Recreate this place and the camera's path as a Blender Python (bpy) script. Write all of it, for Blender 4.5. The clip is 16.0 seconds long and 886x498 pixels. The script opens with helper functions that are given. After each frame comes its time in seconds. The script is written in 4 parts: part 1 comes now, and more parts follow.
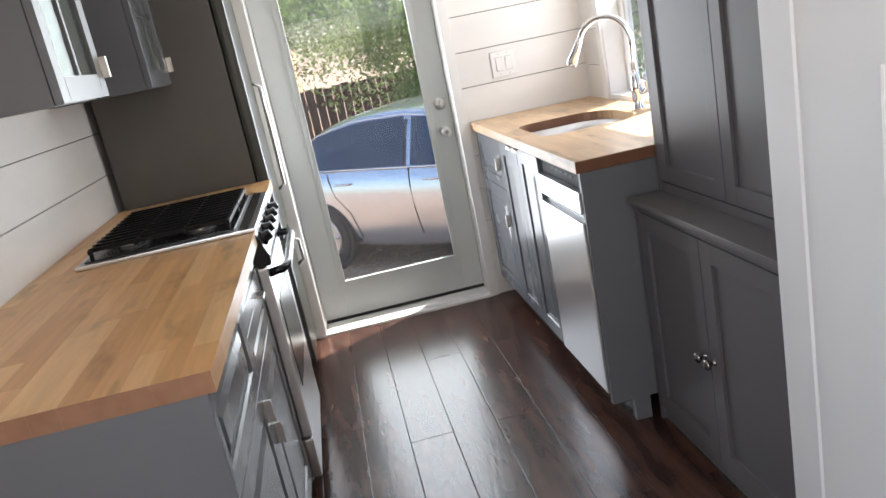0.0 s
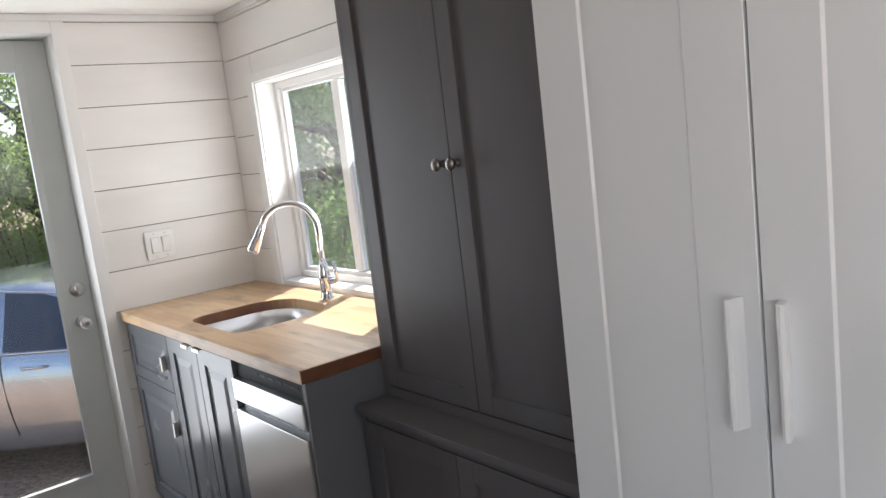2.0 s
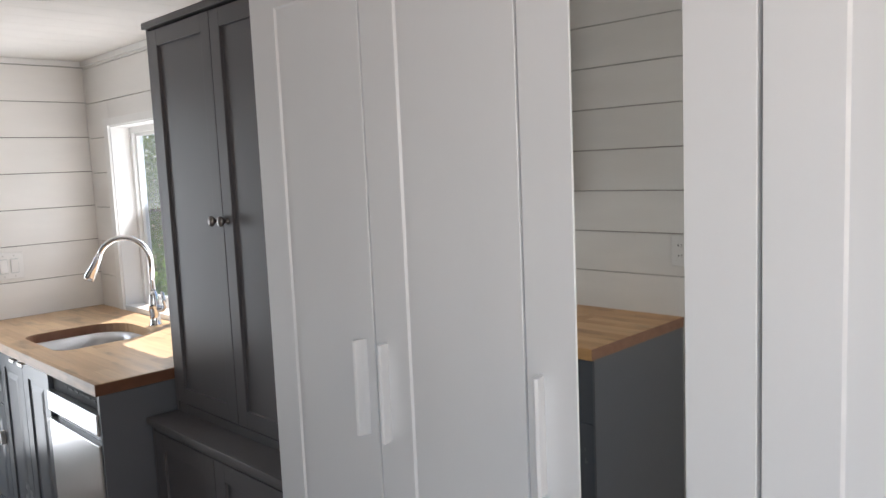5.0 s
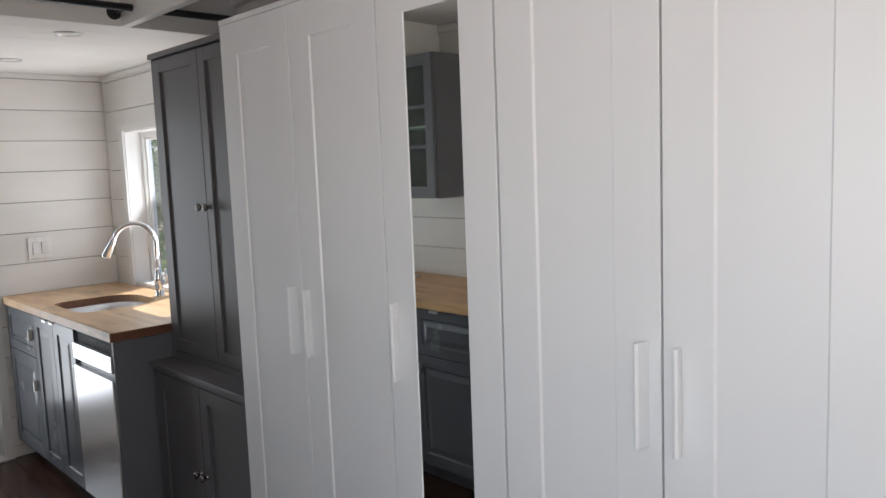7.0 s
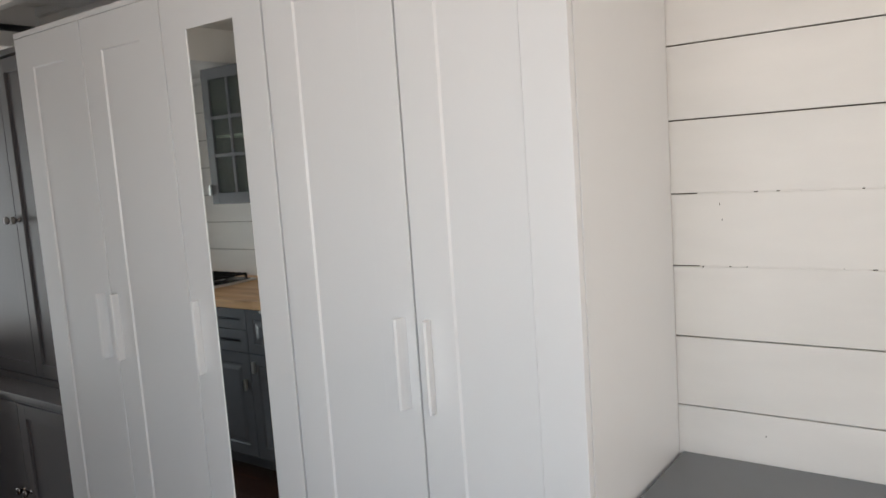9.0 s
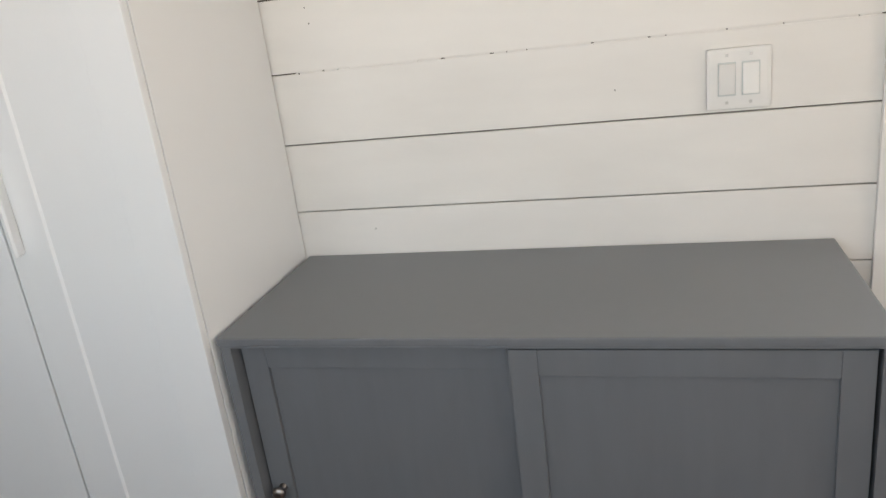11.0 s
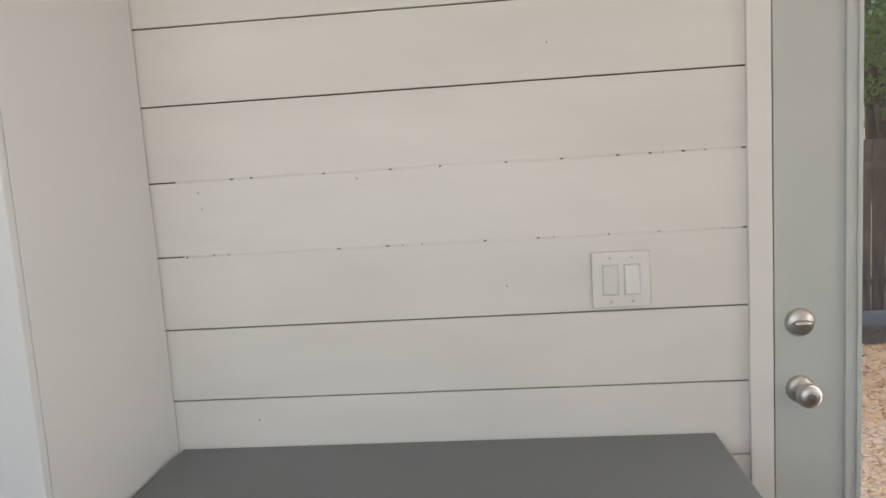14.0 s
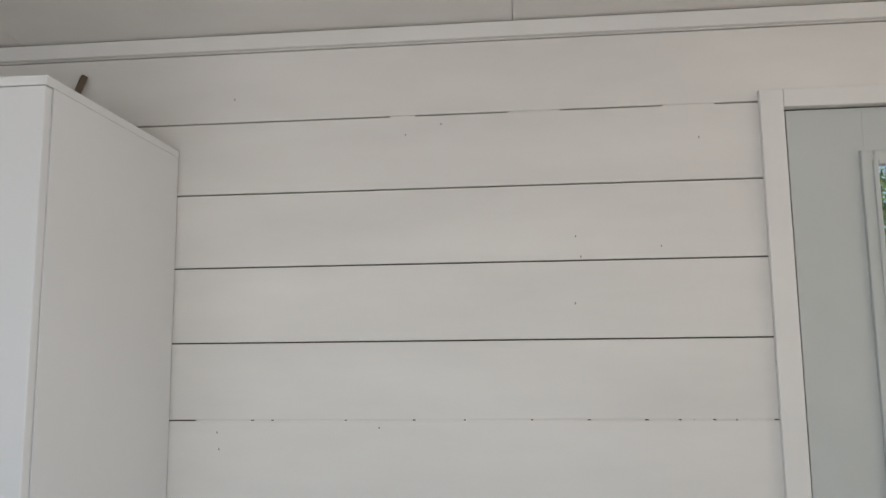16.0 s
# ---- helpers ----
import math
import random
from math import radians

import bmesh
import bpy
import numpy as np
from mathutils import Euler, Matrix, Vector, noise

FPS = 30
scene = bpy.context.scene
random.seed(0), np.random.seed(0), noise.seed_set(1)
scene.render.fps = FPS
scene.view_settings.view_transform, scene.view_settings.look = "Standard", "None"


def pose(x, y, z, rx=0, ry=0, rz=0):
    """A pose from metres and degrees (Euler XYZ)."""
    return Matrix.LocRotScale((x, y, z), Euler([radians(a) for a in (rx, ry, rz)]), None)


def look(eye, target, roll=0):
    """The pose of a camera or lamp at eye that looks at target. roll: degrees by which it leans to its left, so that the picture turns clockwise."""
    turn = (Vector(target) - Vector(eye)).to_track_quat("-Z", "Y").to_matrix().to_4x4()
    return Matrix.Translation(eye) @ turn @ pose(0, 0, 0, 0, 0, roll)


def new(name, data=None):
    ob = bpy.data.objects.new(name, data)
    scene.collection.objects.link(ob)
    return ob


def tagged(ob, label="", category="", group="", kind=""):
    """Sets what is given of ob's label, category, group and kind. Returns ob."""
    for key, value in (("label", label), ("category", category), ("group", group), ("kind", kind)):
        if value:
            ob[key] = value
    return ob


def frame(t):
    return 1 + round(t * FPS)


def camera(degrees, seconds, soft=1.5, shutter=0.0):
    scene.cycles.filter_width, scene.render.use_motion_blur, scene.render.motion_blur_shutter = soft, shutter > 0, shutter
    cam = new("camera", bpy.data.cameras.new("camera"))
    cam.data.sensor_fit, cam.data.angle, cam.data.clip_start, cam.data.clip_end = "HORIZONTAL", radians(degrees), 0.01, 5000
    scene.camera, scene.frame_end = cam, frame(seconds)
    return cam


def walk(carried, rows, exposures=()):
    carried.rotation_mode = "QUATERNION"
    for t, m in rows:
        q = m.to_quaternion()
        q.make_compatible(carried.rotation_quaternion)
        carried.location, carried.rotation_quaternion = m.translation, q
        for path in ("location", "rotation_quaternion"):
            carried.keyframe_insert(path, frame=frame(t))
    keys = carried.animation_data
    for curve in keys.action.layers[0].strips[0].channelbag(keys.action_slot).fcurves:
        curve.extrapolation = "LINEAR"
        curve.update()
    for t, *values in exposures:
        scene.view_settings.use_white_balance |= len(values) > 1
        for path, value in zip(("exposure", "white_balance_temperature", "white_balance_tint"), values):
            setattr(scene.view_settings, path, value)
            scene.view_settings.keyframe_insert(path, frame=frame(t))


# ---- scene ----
cam = camera(60.5, 16.0)
PATH = [
    (0, (-1.329, 0.598, 1.352), (-1.101, 2.511, 0.814), -11.5),
    (0.5, (-1.38, 0.742, 1.353), (-0.78, 2.576, 0.829), -11.3),
    (1, (-1.415, 0.87, 1.368), (-0.575, 2.612, 0.857), -10.7),
    (1.5, (-1.464, 0.954, 1.407), (-0.439, 2.61, 0.954), -9.0),
    (2, (-1.513, 1.021, 1.468), (-0.273, 2.563, 1.176), -6.8),
    (2.5, (-1.528, 1.036, 1.52), (-0.18, 2.505, 1.364), -4.9),
    (3, (-1.53, 1.025, 1.551), (-0.144, 2.465, 1.468), -2.8),
    (3.5, (-1.47, 0.937, 1.564), (-0.068, 2.361, 1.502), -1.3),
    (4, (-1.438, 0.772, 1.552), (0.001, 2.16, 1.481), -1.4),
    (4.5, (-1.441, 0.563, 1.528), (0.011, 1.928, 1.366), -2.0),
    (4.7, (-1.447, 0.491, 1.536), (-0.019, 1.876, 1.329), -2.1),
    (6.8, (-1.73, -0.223, 1.537), (-0.363, 1.218, 1.301), -3.1),
    (7, (-1.733, -0.311, 1.527), (-0.353, 1.12, 1.308), -2.2),
    (7.5, (-1.732, -0.484, 1.538), (-0.293, 0.891, 1.336), -1.5),
    (8, (-1.743, -0.539, 1.542), (-0.193, 0.712, 1.354), -2.8),
    (8.2, (-1.75, -0.554, 1.536), (-0.168, 0.657, 1.367), -2.8),
    (10.3, (-1.726, -0.731, 1.447), (-0.035, 0.187, 0.902), -7.7),
    (10.5, (-1.703, -0.773, 1.423), (0.04, 0.021, 0.847), -7.8),
    (11, (-1.674, -0.835, 1.376), (0.146, -0.31, 0.734), -7.3),
    (11.5, (-1.664, -0.835, 1.337), (0.135, -0.554, 0.509), -8.4),
    (12, (-1.673, -0.802, 1.309), (0.045, -0.639, 0.299), -9.3),
    (12.5, (-1.673, -0.79, 1.303), (0.038, -0.619, 0.282), -7.9),
    (13, (-1.667, -0.787, 1.355), (0.175, -0.634, 0.591), -5.1),
    (13.5, (-1.65, -0.786, 1.415), (0.287, -0.624, 0.943), -4.1),
    (14, (-1.649, -0.783, 1.436), (0.326, -0.611, 1.177), -3.7),
    (14.5, (-1.646, -0.767, 1.472), (0.346, -0.612, 1.398), -2.8),
    (15, (-1.644, -0.762, 1.515), (0.348, -0.611, 1.616), -1.5),
    (15.5, (-1.648, -0.769, 1.533), (0.336, -0.629, 1.741), -0.4),
    (16, (-1.645, -0.766, 1.548), (0.328, -0.569, 1.813), -0.6),
]
walk(cam, [(t, look(eye, target, roll)) for t, eye, target, roll in PATH],
     [(0, 1.29, 6500, 12.5), (0.5, 1.21, 6500, 12.6), (1, 1.06, 6500, 12.7), (1.5, 0.9, 6500, 12.8), (2, 0.66, 6500, 12.8), (2.5, 0.48, 6500, 12.9), (3.5, 0.52, 6490, 13), (4.5, 0.54, 6480, 13), (7, 0.26, 6460, 13), (8, 0.18, 6500, 12.4), (10.5, 0.42, 6750, 9.5), (11, 0.4, 6710, 9.4), (11.5, 0.49, 6680, 9.2), (12, 0.88, 6640, 9.1), (12.5, 1.06, 6600, 9), (13, 0.54, 6680, 9.5), (13.5, 0.08, 6750, 10), (14, -0.02, 6600, 9), (14.5, -0.14, 6480, 8.7), (15, -0.19, 6370, 8.3), (16, -0.19, 6200, 8)])

# watts of daylight at each opening
WL1, WL1B, WL2, WL3, WL4, WL5 = 8.8, 10.5, 9.5, 8.6, 4.9, 11.0


# ---- world and light ----
world = bpy.data.worlds.new("world")
scene.world = world
world.use_nodes = True
wn = world.node_tree
sky = wn.nodes.new("ShaderNodeTexSky")
sky.sky_type, sky.sun_disc = "NISHITA", False
SUN_DIR = Vector((0.47, 0.27, 0.84)).normalized()
sky.sun_elevation = math.asin(SUN_DIR.z)
sky.sun_rotation = math.atan2(SUN_DIR.x, SUN_DIR.y)
wn.links.new(sky.outputs[0], wn.nodes["Background"].inputs[0])
wn.nodes["Background"].inputs[1].default_value = 0.15
sl = bpy.data.lights.new("sun", "SUN")
sl.energy, sl.angle, sl.color = 5.0, radians(0.6), (1.0, 0.96, 0.90)
new("sun", sl).matrix_world = look(SUN_DIR * 30, (0, 0, 0))


def window_light(name, eye, target, sx, sy, watts, color):
    a = bpy.data.lights.new(name, "AREA")
    a.shape, a.size, a.size_y, a.energy, a.color = "RECTANGLE", sx, sy, watts, color
    o = new(name, a)
    o.matrix_world = look(eye, target)
    return o


# the first three lamps stand in added west and south windows, both unseen
window_light("window_skylight", (-2.20, -0.35, 1.40), (0, -0.30, 0.30), 2.0, 0.95, WL1, (0.60, 0.82, 1.0))
window_light("window_ground_bounce", (-2.19, -0.35, 1.40), (0, -0.35, 3.20), 2.0, 0.95, WL1B, (1.0, 0.85, 0.72))
window_light("window_daylight", (-1.15, -3.12, 1.40), (-1.15, 0, 1.35), 1.3, 0.95, WL2, (1.0, 0.85, 0.70))
window_light("window_daylight", (-1.115, 4.415, 1.08), (-1.115, 0, 1.6), 0.56, 1.65, WL3, (0.88, 0.95, 1.0))
window_light("window_daylight", (0.09, 3.57, 1.37), (-1, 3.60, 2.10), 0.8, 0.7, WL4, (0.97, 0.99, 1.0))
window_light("window_daylight", (-0.018, -1.775, 1.08), (-2, -1.775, 0.8), 0.50, 1.6, WL5, (1.0, 0.97, 0.93))


# ---- materials ----
def material(name, base, rough=0.5, metal=0.0, var=0.06, scale=6.0, bump=0.0, bscale=120.0, stretch=(1, 1, 1), rand=0.0, coat=0.0, second=None):
    m = bpy.data.materials.new(name)
    m.use_nodes = True
    t = m.node_tree
    b = t.nodes["Principled BSDF"]
    b.inputs["Roughness"].default_value, b.inputs["Metallic"].default_value = rough, metal
    b.inputs["Coat Weight"].default_value = coat
    tc = t.nodes.new("ShaderNodeTexCoord")
    mp = t.nodes.new("ShaderNodeMapping")
    mp.inputs["Scale"].default_value = stretch
    t.links.new(tc.outputs["Object"], mp.inputs[0])
    n1 = t.nodes.new("ShaderNodeTexNoise")
    n1.inputs["Scale"].default_value, n1.inputs["Detail"].default_value = scale, 5
    t.links.new(mp.outputs[0], n1.inputs[0])
    n2 = t.nodes.new("ShaderNodeTexNoise")
    n2.inputs["Scale"].default_value, n2.inputs["Detail"].default_value = bscale, 3
    t.links.new(mp.outputs[0], n2.inputs[0])
    r = t.nodes.new("ShaderNodeValToRGB")
    lo = second or [c * (1 - var) for c in base]
    hi = base if second else [min(1, c * (1 + var)) for c in base]
    r.color_ramp.elements[0].position, r.color_ramp.elements[1].position = 0.3, 0.7
    r.color_ramp.elements[0].color, r.color_ramp.elements[1].color = (*lo, 1), (*hi, 1)
    t.links.new(n1.outputs[0], r.inputs[0])
    last = r.outputs[0]
    if rand:
        oi = t.nodes.new("ShaderNodeObjectInfo")
        mr = t.nodes.new("ShaderNodeMapRange")
        mr.inputs[3].default_value, mr.inputs[4].default_value = 1 - rand, 1 + rand
        t.links.new(oi.outputs["Random"], mr.inputs[0])
        mx = t.nodes.new("ShaderNodeVectorMath")
        mx.operation = "SCALE"
        t.links.new(last, mx.inputs[0])
        t.links.new(mr.outputs[0], mx.inputs["Scale"])
        last = mx.outputs[0]
    t.links.new(last, b.inputs["Base Color"])
    rr = t.nodes.new("ShaderNodeMapRange")
    rr.inputs[3].default_value, rr.inputs[4].default_value = max(0.02, rough * 0.85), min(1, rough * 1.15)
    t.links.new(n1.outputs[0], rr.inputs[0])
    t.links.new(rr.outputs[0], b.inputs["Roughness"])
    if bump:
        bp = t.nodes.new("ShaderNodeBump")
        bp.inputs["Strength"].default_value, bp.inputs["Distance"].default_value = bump, 0.002
        t.links.new(n2.outputs[0], bp.inputs["Height"])
        t.links.new(bp.outputs[0], b.inputs["Normal"])
    return m


def butcher_block(single=False):
    m = material("butcher_block", (0.60, 0.36, 0.17), 0.38, bump=0.12, bscale=60, stretch=(14, 1.2, 14), scale=4)
    t = m.node_tree
    b = t.nodes["Principled BSDF"]
    tc = t.nodes.new("ShaderNodeTexCoord")
    mp = t.nodes.new("ShaderNodeMapping")
    mp.inputs["Rotation"].default_value = (0, 0, radians(90))
    t.links.new(tc.outputs["Object"], mp.inputs[0])
    br = t.nodes.new("ShaderNodeTexBrick")
    br.offset, br.offset_frequency, br.squash = 0.37, 2, 1.0
    for k, v in (("Scale", 1.0), ("Mortar Size", 0.0006), ("Brick Width", 0.55), ("Row Height", 0.047), ("Bias", 0.0)):
        br.inputs[k].default_value = v
    # staves of the sink worktop, paler: daylight's sheen is put into the colour
    br.inputs["Color1"].default_value = (0.70, 0.49, 0.29, 1)
    br.inputs["Color2"].default_value = (0.55, 0.34, 0.18, 1)
    br.inputs["Mortar"].default_value = (0.46, 0.27, 0.13, 1)
    t.links.new(mp.outputs[0], br.inputs[0])
    n = t.nodes.new("ShaderNodeTexNoise")
    n.inputs["Scale"].default_value, n.inputs["Detail"].default_value = 5, 8
    mp2 = t.nodes.new("ShaderNodeMapping")
    mp2.inputs["Scale"].default_value = (12, 0.9, 12)
    t.links.new(tc.outputs["Object"], mp2.inputs[0])
    t.links.new(mp2.outputs[0], n.inputs[0])
    mr = t.nodes.new("ShaderNodeMapRange")
    mr.inputs[3].default_value, mr.inputs[4].default_value = 0.72, 1.22
    t.links.new(n.outputs[0], mr.inputs[0])
    mx = t.nodes.new("ShaderNodeVectorMath")
    mx.operation = "SCALE"
    if single:
        oi = t.nodes.new("ShaderNodeObjectInfo")
        cr = t.nodes.new("ShaderNodeValToRGB")
        cr.color_ramp.elements[0].color, cr.color_ramp.elements[1].color = (0.58, 0.305, 0.125, 1), (0.77, 0.49, 0.24, 1)
        mid = cr.color_ramp.elements.new(0.55)
        mid.color = (0.69, 0.395, 0.17, 1)
        t.links.new(oi.outputs["Random"], cr.inputs[0])
        t.links.new(cr.outputs[0], mx.inputs[0])
    else:
        t.links.new(br.outputs[0], mx.inputs[0])
    t.links.new(mr.outputs[0], mx.inputs["Scale"])
    # mineral streaks and knots
    kn = t.nodes.new("ShaderNodeTexNoise")
    kn.inputs["Scale"].default_value, kn.inputs["Detail"].default_value = 2.6, 3
    mp3 = t.nodes.new("ShaderNodeMapping")
    mp3.inputs["Scale"].default_value = (5, 1.6, 5)
    t.links.new(tc.outputs["Object"], mp3.inputs[0])
    t.links.new(mp3.outputs[0], kn.inputs[0])
    km = t.nodes.new("ShaderNodeMapRange")
    for q, val in zip((1, 2, 3, 4), (0.57, 0.72, 1.0, 0.58)):
        km.inputs[q].default_value = val
    t.links.new(kn.outputs[0], km.inputs[0])
    k2 = t.nodes.new("ShaderNodeVectorMath")
    k2.operation = "SCALE"
    t.links.new(mx.outputs[0], k2.inputs[0])
    t.links.new(km.outputs[0], k2.inputs["Scale"])
    mx = k2
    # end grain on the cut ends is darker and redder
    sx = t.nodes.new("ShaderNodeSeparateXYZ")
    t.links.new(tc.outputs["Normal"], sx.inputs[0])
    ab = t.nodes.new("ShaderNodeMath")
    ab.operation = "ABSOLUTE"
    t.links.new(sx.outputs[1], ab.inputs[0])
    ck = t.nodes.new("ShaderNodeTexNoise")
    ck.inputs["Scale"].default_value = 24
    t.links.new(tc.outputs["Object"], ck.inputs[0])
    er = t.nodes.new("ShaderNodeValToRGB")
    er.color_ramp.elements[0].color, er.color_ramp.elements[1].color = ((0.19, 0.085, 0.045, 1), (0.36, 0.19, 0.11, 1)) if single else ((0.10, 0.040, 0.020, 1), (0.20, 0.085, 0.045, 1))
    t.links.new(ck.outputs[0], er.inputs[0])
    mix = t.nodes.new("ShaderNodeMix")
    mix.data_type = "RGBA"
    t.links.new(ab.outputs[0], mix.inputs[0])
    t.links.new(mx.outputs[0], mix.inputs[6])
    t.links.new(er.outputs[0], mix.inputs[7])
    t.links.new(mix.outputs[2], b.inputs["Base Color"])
    return m


def glass_material(name, tint=(1, 1, 1), see=0.92, rough=0.0, veil=0.0):
    m = bpy.data.materials.new(name)
    m.use_nodes = True
    t = m.node_tree
    out = t.nodes["Material Output"]
    t.nodes.remove(t.nodes["Principled BSDF"])
    tr = t.nodes.new("ShaderNodeBsdfTransparent")
    tr.inputs[0].default_value = (*[c * see for c in tint], 1)
    gl = t.nodes.new("ShaderNodeBsdfGlossy")
    gl.inputs["Roughness"].default_value = rough
    lw = t.nodes.new("ShaderNodeLayerWeight")
    lw.inputs[0].default_value = 0.5
    pw = t.nodes.new("ShaderNodeMath")
    pw.operation = "POWER"
    pw.inputs[1].default_value = 4.0
    t.links.new(lw.outputs["Facing"], pw.inputs[0])
    fr = t.nodes.new("ShaderNodeMapRange")
    fr.inputs[3].default_value, fr.inputs[4].default_value = 0.015, 0.5
    t.links.new(pw.outputs[0], fr.inputs[0])
    mx = t.nodes.new("ShaderNodeMixShader")
    t.links.new(fr.outputs[0], mx.inputs[0])
    t.links.new(tr.outputs[0], mx.inputs[1])
    t.links.new(gl.outputs[0], mx.inputs[2])
    # milky white share mixed into the pane, uneven by noise
    if veil:
        df = t.nodes.new("ShaderNodeBsdfDiffuse")
        tl = t.nodes.new("ShaderNodeBsdfTranslucent")
        ad = t.nodes.new("ShaderNodeMixShader")
        t.links.new(df.outputs[0], ad.inputs[1])
        t.links.new(tl.outputs[0], ad.inputs[2])
        ns = t.nodes.new("ShaderNodeTexNoise")
        ns.inputs["Scale"].default_value, ns.inputs["Detail"].default_value = 3.0, 6
        tcd = t.nodes.new("ShaderNodeTexCoord")
        t.links.new(tcd.outputs["Object"], ns.inputs[0])
        md = t.nodes.new("ShaderNodeMapRange")
        md.inputs[1].default_value, md.inputs[2].default_value = 0.3, 0.75
        md.inputs[3].default_value, md.inputs[4].default_value = veil * 0.8, veil * 1.25
        t.links.new(ns.outputs[0], md.inputs[0])
        m2 = t.nodes.new("ShaderNodeMixShader")
        t.links.new(md.outputs[0], m2.inputs[0])
        t.links.new(mx.outputs[0], m2.inputs[1])
        t.links.new(ad.outputs[0], m2.inputs[2])
        mx = m2
    t.links.new(mx.outputs[0], out.inputs[0])
    return m


M_BOARD = material("white_painted_boards", (0.80, 0.78, 0.75), 0.42, var=0.05, scale=1.8, bump=0.14, bscale=12, stretch=(1, 1, 4), rand=0.02)
M_CEIL = material("white_painted_ceiling", (0.82, 0.80, 0.77), 0.5, var=0.03, bump=0.1, bscale=30)
M_TRIM = material("white_trim_paint", (0.82, 0.81, 0.79), 0.35, var=0.02, bump=0.06, bscale=60)
M_BACK = material("dark_wall_sheathing", (0.10, 0.085, 0.07), 0.9, var=0.2)
M_DOORP = material("pale_grey_door_paint", (0.56, 0.59, 0.58), 0.38, var=0.02, bump=0.05, bscale=90)
M_WARD = material("white_foil", (0.79, 0.80, 0.81), 0.33, var=0.008, scale=2.0, bump=0.01, bscale=150, stretch=(2, 2, 0.6))
M_GREY = material("grey_painted_pine", (0.152, 0.160, 0.174), 0.34, var=0.035, scale=5, bump=0.04, bscale=40, stretch=(6, 6, 1))
M_KGREY = material("grey_lacquered_doors", (0.125, 0.134, 0.148), 0.26, var=0.04, scale=4, bump=0.03)
M_SIDE = material("grey_cover_panel", (0.126, 0.131, 0.144), 0.42, var=0.03, scale=4, bump=0.04)
# the sideboard's grey, darkened and warmed: the hutch's dimmer light is in the colour
M_HUTCH = material("grey_painted_pine_dimmed", (0.114, 0.107, 0.110), 0.40, var=0.03, scale=5, bump=0.04, bscale=40, stretch=(6, 6, 1))
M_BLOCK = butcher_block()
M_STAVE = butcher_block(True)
M_FLOOR = material("dark_walnut_laminate", (0.088, 0.042, 0.029), 0.25, scale=4.2, bump=0.28, bscale=16, stretch=(5, 0.9, 1), rand=0.22, second=(0.022, 0.010, 0.008))
M_STEEL = material("brushed_stainless", (0.64, 0.64, 0.65), 0.30, 1.0, var=0.02, scale=3)
M_CHROME = material("chrome", (0.82, 0.82, 0.83), 0.06, 1.0, var=0.02)
M_NICKEL = material("brushed_nickel", (0.60, 0.59, 0.57), 0.40, 1.0, var=0.06)
M_KNOB = material("dark_pewter", (0.30, 0.28, 0.27), 0.28, 1.0, var=0.1)
M_BLACK = material("black_enamel", (0.012, 0.012, 0.013), 0.25, var=0.2, bump=0.05)
M_IRON = material("cast_iron", (0.006, 0.006, 0.006), 0.42, var=0.2, bump=0.2)
M_IRON.node_tree.nodes["Principled BSDF"].inputs["Specular IOR Level"].default_value = 0.12
# steel made dark and unmetallic in colour, to offset the doorway lamp's glare
M_FRIDGEDOOR = material("darkened_steel", (0.055, 0.058, 0.048), 0.30, 0.0, var=0.08, scale=3)
M_FRIDGEDOOR.node_tree.nodes["Principled BSDF"].inputs["Specular IOR Level"].default_value = 0.25
M_PIPE = material("black_steel_pipe", (0.045, 0.045, 0.05), 0.38, 0.6, var=0.15)
M_FRIDGE = material("dark_grey_appliance_side", (0.085, 0.078, 0.070), 0.45, var=0.06, bump=0.2, bscale=300)
M_PLASTIC = material("white_plastic", (0.80, 0.79, 0.77), 0.3, var=0.01)
M_RUBBER = material("black_rubber", (0.02, 0.02, 0.02), 0.7, var=0.2)
M_MIRROR = material("mirror_silver", (0.86, 0.89, 0.88), 0.015, 1.0, var=0.0)
M_GLASS = glass_material("clear_glass", veil=0.02)
# stronger milky share and a faint blue tint, for the sink window
M_HAZE = glass_material("hazy_bluish_glass", (0.90, 0.96, 1.0), 0.92, veil=0.055)
# green tint and milkiness stand for textured glass and the window light it reflects
M_CABGLASS = glass_material("cabinet_glass", (0.80, 0.90, 0.84), 0.92, veil=0.10)
M_PAINT = material("silver_blue_car_paint", (0.60, 0.64, 0.70), 0.20, 0.8, var=0.02, coat=1.0)
M_GROUND = material("dry_dirt_and_straw", (0.50, 0.36, 0.25), 0.95, scale=26.0, bump=1.0, bscale=110, second=(0.19, 0.125, 0.085))
M_CONC = material("pale_concrete", (0.50, 0.47, 0.42), 0.9, var=0.08, scale=3, bump=0.5, bscale=70)
M_FENCE = material("weathered_fence_wood", (0.14, 0.075, 0.055), 0.85, scale=3, bump=0.5, bscale=20, stretch=(8, 8, 1), rand=0.25, second=(0.07, 0.04, 0.03))
# lighter fence wood: sunlight put into the colour of a face in shade
M_FENCE2 = material("sunlit_fence_wood", (0.34, 0.235, 0.18), 0.85, scale=3, bump=0.5, bscale=20, stretch=(8, 8, 1), rand=0.22, second=(0.18, 0.12, 0.09))
M_BARK = material("bark", (0.12, 0.085, 0.06), 0.9, var=0.3, bump=0.8, bscale=30)
M_LEAF = material("leaves", (0.17, 0.23, 0.10), 0.55, scale=2.2, second=(0.06, 0.09, 0.035))
M_LEAF2 = material("bright_leaves", (0.24, 0.31, 0.14), 0.55, scale=2.2, second=(0.09, 0.13, 0.05))


